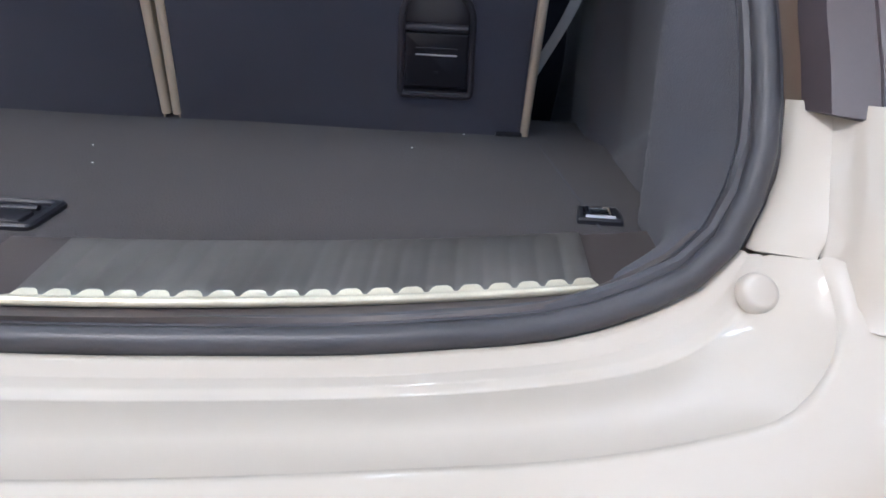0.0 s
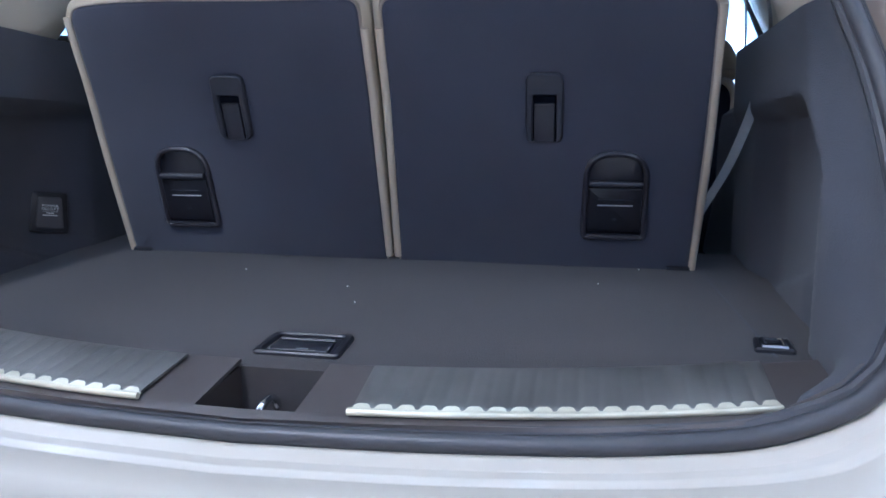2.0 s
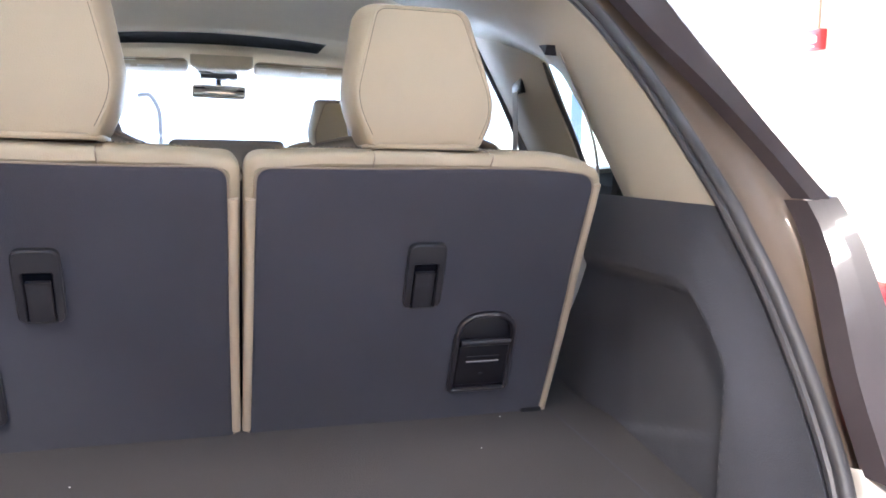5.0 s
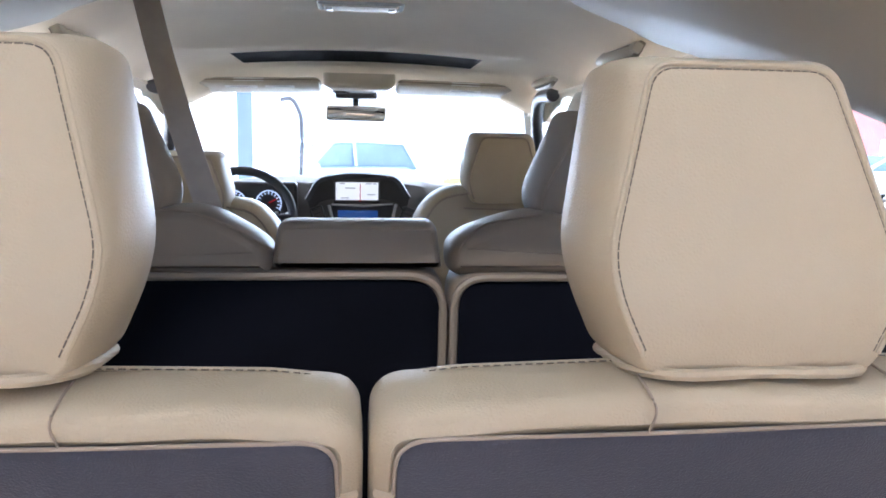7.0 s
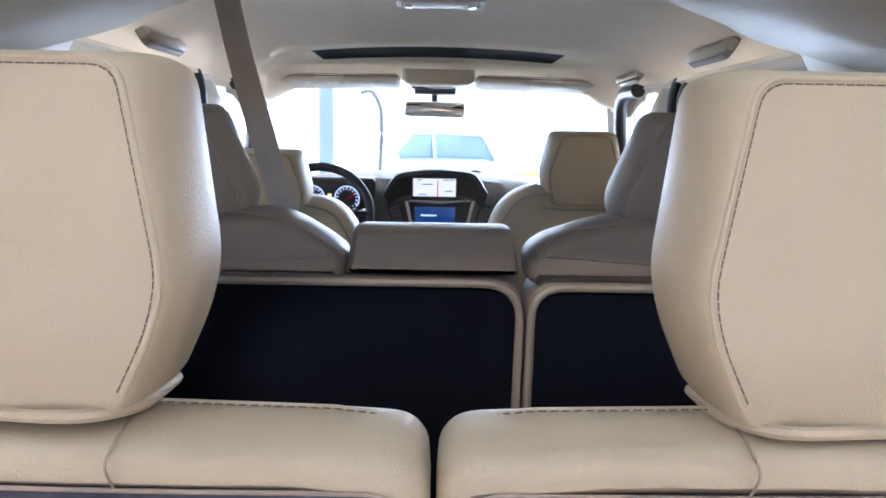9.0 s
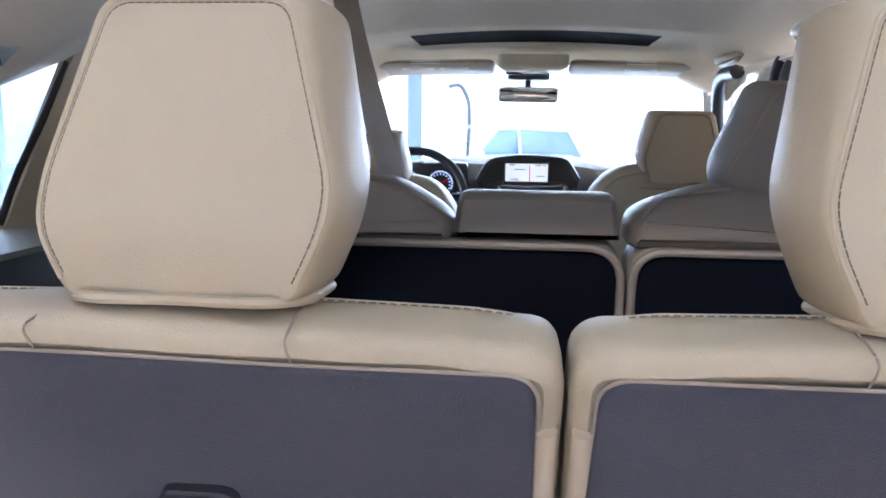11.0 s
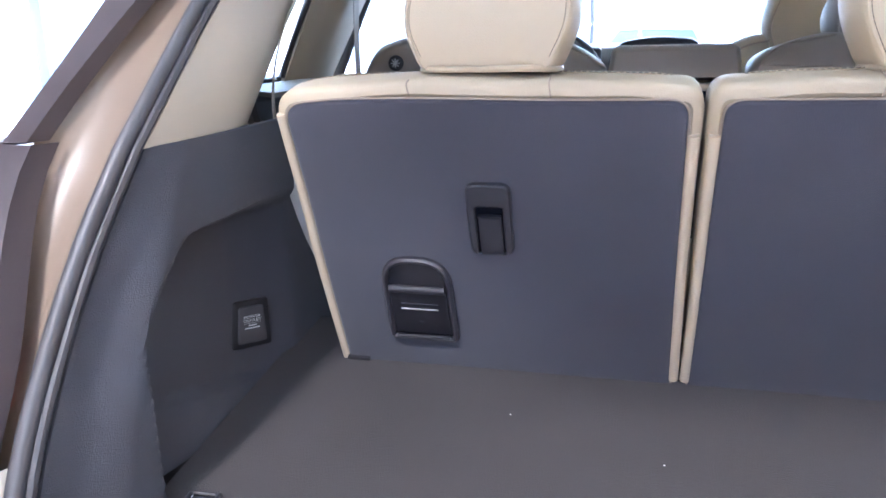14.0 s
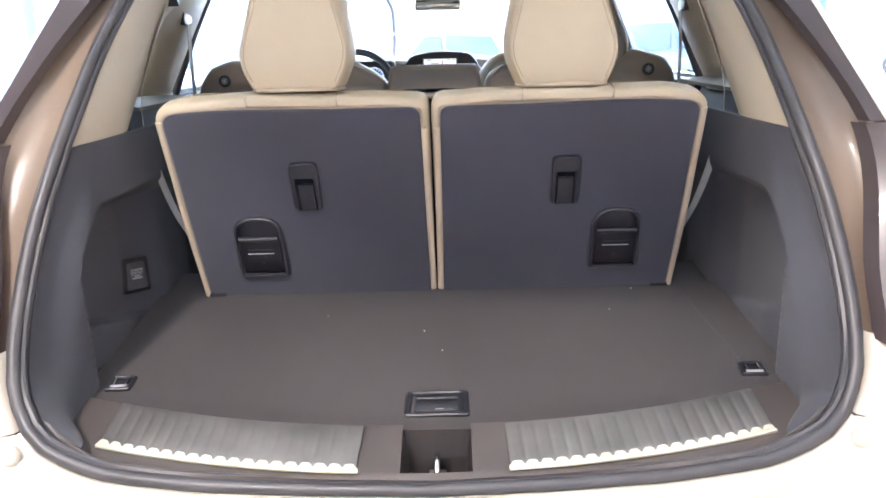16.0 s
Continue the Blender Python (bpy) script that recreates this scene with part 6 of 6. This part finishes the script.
    part("text_bar", box_bm(0.06, 0.010, 0.002, 0, (0, -0.052, 0.056)), WHITE_LABEL, a)
    part("conduit", tube_bm([(0, 0.08, 0.012), (0, 1.9, 0.012)], 0.012, n=8), WALL_PAINT, a, "painted conduit")
    # housing added round the key lamp, out of view
    hb = thing("added_high_bay", "added square white high-bay housing, unseen, under the hall ceiling", "ceiling light", pose(-1.15, -2.95, 4.05))
    part("housing", box_bm(0.62, 0.62, 0.07, 0.012, (0, 0, 0.085)), WHITE_FRAME, hb)
    o = round_poly([(-0.31, -0.31), (0.31, -0.31), (0.31, 0.31), (-0.31, 0.31)], 0.02, 4)
    part("rim", ring_bm(o, inset(o, 0.03), 0.055, 0.0), WHITE_FRAME, hb)
    for dx in (-0.2, 0.2):
        part("hanger", tube_bm([(dx, 0, 0.11), (dx, 0, 0.16)], 0.008, n=8), SILVER, hb)
    for x in (-2.6, 0.0, 2.6):
        for y in (-5.6, -2.6, 0.6, 3.6, 6.2):
            lamp = thing("ceiling_light", "long white tube light under the hall ceiling", "ceiling light", pose(x, y, 4.12), "tube lights")
            part("housing", box_bm(0.16, 1.4, 0.06, 0.01, (0, 0, 0.045)), WHITE_FRAME, lamp)
            part("tube", tube_bm([(0, -0.66, 0), (0, 0.66, 0)], 0.022, n=10), TUBE, lamp, "glowing tube")


def build_road_car(label, paint, at, turn, length=4.6, height=1.62, group="parked cars"):
    root = thing("parked_car", label, "car", pose(*at, 0, 0, turn), group)
    L = length / 2
    prof = [(-L, 0.45, 0.62), (-L + 0.08, 0.85, 0.80), (-L + 0.5, 0.98, 0.88), (-0.3, 1.00, 0.90), (L - 1.25, 0.99, 0.90), (L - 0.35, 0.88, 0.84), (L - 0.05, 0.70, 0.74), (L, 0.45, 0.62)]
    rings = []
    for x, top, w in prof:
        rings.append([(x, y * w, z) for y, z in round_poly([(-1, 0.28), (1, 0.28), (1, top - 0.06), (0.9, top), (-0.9, top), (-1, top - 0.06)], 0.05, 3)])
    part("body", loft_bm(rings), paint, root)
    cab = [(-L + 0.15, 0.96, 0.80), (-L + 0.45, height - 0.05, 0.66), (-0.4, height, 0.68), (0.35, height - 0.04, 0.67), (L - 1.25, 0.97, 0.80)]
    rings = [[(x, y * w, z) for y, z in ((-1, 0.90), (1, 0.90), (0.97, max(t - 0.05, 0.93)), (0.9, t), (-0.9, t), (-0.97, max(t - 0.05, 0.93)))] for x, t, w in cab]
    part("cabin", loft_bm(rings), CAR_GLASS, root, "dark glazed cabin")
    part("roof", sheet_bm(np.array([[(x, w * u, z + 0.015) for u in np.linspace(-0.66, 0.66, 7)] for x, z, w in ((-L + 0.5, height - 0.05, 0.92), (-0.4, height, 0.96), (0.35, height - 0.03, 0.92))]), 0.03), paint, root)
    for s in (-1, 1):
        for x0, z0, x1, z1 in ((-L + 0.15, 0.97, -L + 0.5, height - 0.04), (L - 1.25, 0.98, 0.38, height - 0.04), (-0.25, 1.0, -0.25, height - 0.02)):
            part("pillar", tube_bm([(x0, s * 0.80, z0), (x1, s * 0.655, z1)], 0.045, n=8), paint, root)
        for x in (-L + 0.85, L - 0.9):
            w = part("wheel", cyl_bm(0.34, 0.22, 28, (x, s * 0.80, 0.34), "Y", 0.03), TYRE, root)
            part("rim", cyl_bm(0.21, 0.02, 20, (x, s * 0.912, 0.34), "Y", 0.006), SILVER, w)
        part("headlamp", box_bm(0.06, 0.28, 0.11, 0.02, (L - 0.12, s * 0.55, 0.72)), WHITE_LABEL, root)
        part("door_mirror", box_bm(0.10, 0.18, 0.12, 0.03, (L - 1.35, s * 0.98, 1.02)), paint, root)
    part("grille", box_bm(0.05, 0.8, 0.22, 0.02, (L - 0.02, 0, 0.60)), PLASTIC, root)
    return root


def build_building(name, label, at, turn, w, d, h, mat, storeys, bays, glass=None, wide=0.5):
    root = thing(name, label, "building", pose(*at, 0, 0, turn))
    part("wall", box_bm(w, d, h, 0.03, (0, 0, h / 2)), mat, root, smooth=False)
    part("roof", box_bm(w + 0.4, d + 0.4, 0.35, 0.05, (0, 0, h + 0.12)), PALE_WALL, root, smooth=False)
    for st in range(storeys):
        for b in range(bays):
            x = -w / 2 + w * (b + 0.5) / bays
            z = h * (st + 0.5) / storeys + 0.1
            ww, wh = w / bays * wide, h / storeys * 0.52
            win = part("window", box_bm(ww + 0.12, 0.16, wh + 0.12, 0.02, (x, -d / 2 - 0.02, z)), WHITE_FRAME, root, smooth=False)
            part("pane", box_bm(ww, 0.06, wh, 0, (x, -d / 2 - 0.09, z)), glass or FAR_GLASS, win, smooth=False)
            part("sill", box_bm(ww + 0.3, 0.28, 0.10, 0.02, (x, -d / 2 - 0.08, z - wh / 2 - 0.12)), PALE_WALL, win, smooth=False)
    return root


build_hall()
ground = part("ground", box_bm(900, 900, 0.2, 0, (0, 0, -0.32)), ASPHALT, None, smooth=False)
tagged(ground, "pale wet asphalt yard reaching into the distance", "ground", kind="structure")
G = -0.22
build_road_car("silver sport utility car parked in the yard", SILVER_PAINT, (-0.6, 21.0, G), 205, 4.6, 1.66)
build_road_car("blue car parked beside the brick building", BLUE_PAINT, (16.3, 24.5, G), 150, 4.5, 1.5)
build_road_car("white car parked beside the brick building", PAINT, (17.5, 22.5, G), 150, 4.6, 1.5)
build_road_car("grey car parked beside the kerb", GREY_PAINT, (8.0, 27.0, G), 10, 4.8, 1.9)
build_building("brick_building", "red brick building with white-framed windows", (35.2, 33.2, G), -38, 24, 10, 5.4, BRICK, 2, 9, CAR_GLASS, 0.34)
build_building("pale_building", "pale stucco building across the yard", (-2.0, 62.0, G), 0, 46, 12, 8.0, PALE_WALL, 2, 12)
build_building("west_building", "pale stucco building beyond the shop front", (-30.0, 18.0, G), 70, 40, 10, 7.5, PALE_WALL, 2, 10)
k = thing("yellow_kerb", "yellow painted concrete kerb along the yard", "kerb")
part("kerb", box_bm(12, 0.3, 0.30, 0.04, (9.5, 31.0, G + 0.12)), YELLOW, k)
lawn = part("lawn", box_bm(16, 6, 0.1, 0.02, (11.0, 34.3, G + 0.02)), GRASS, None, smooth=False)
tagged(lawn, "strip of dry grass behind the kerb", "grass", kind="structure")
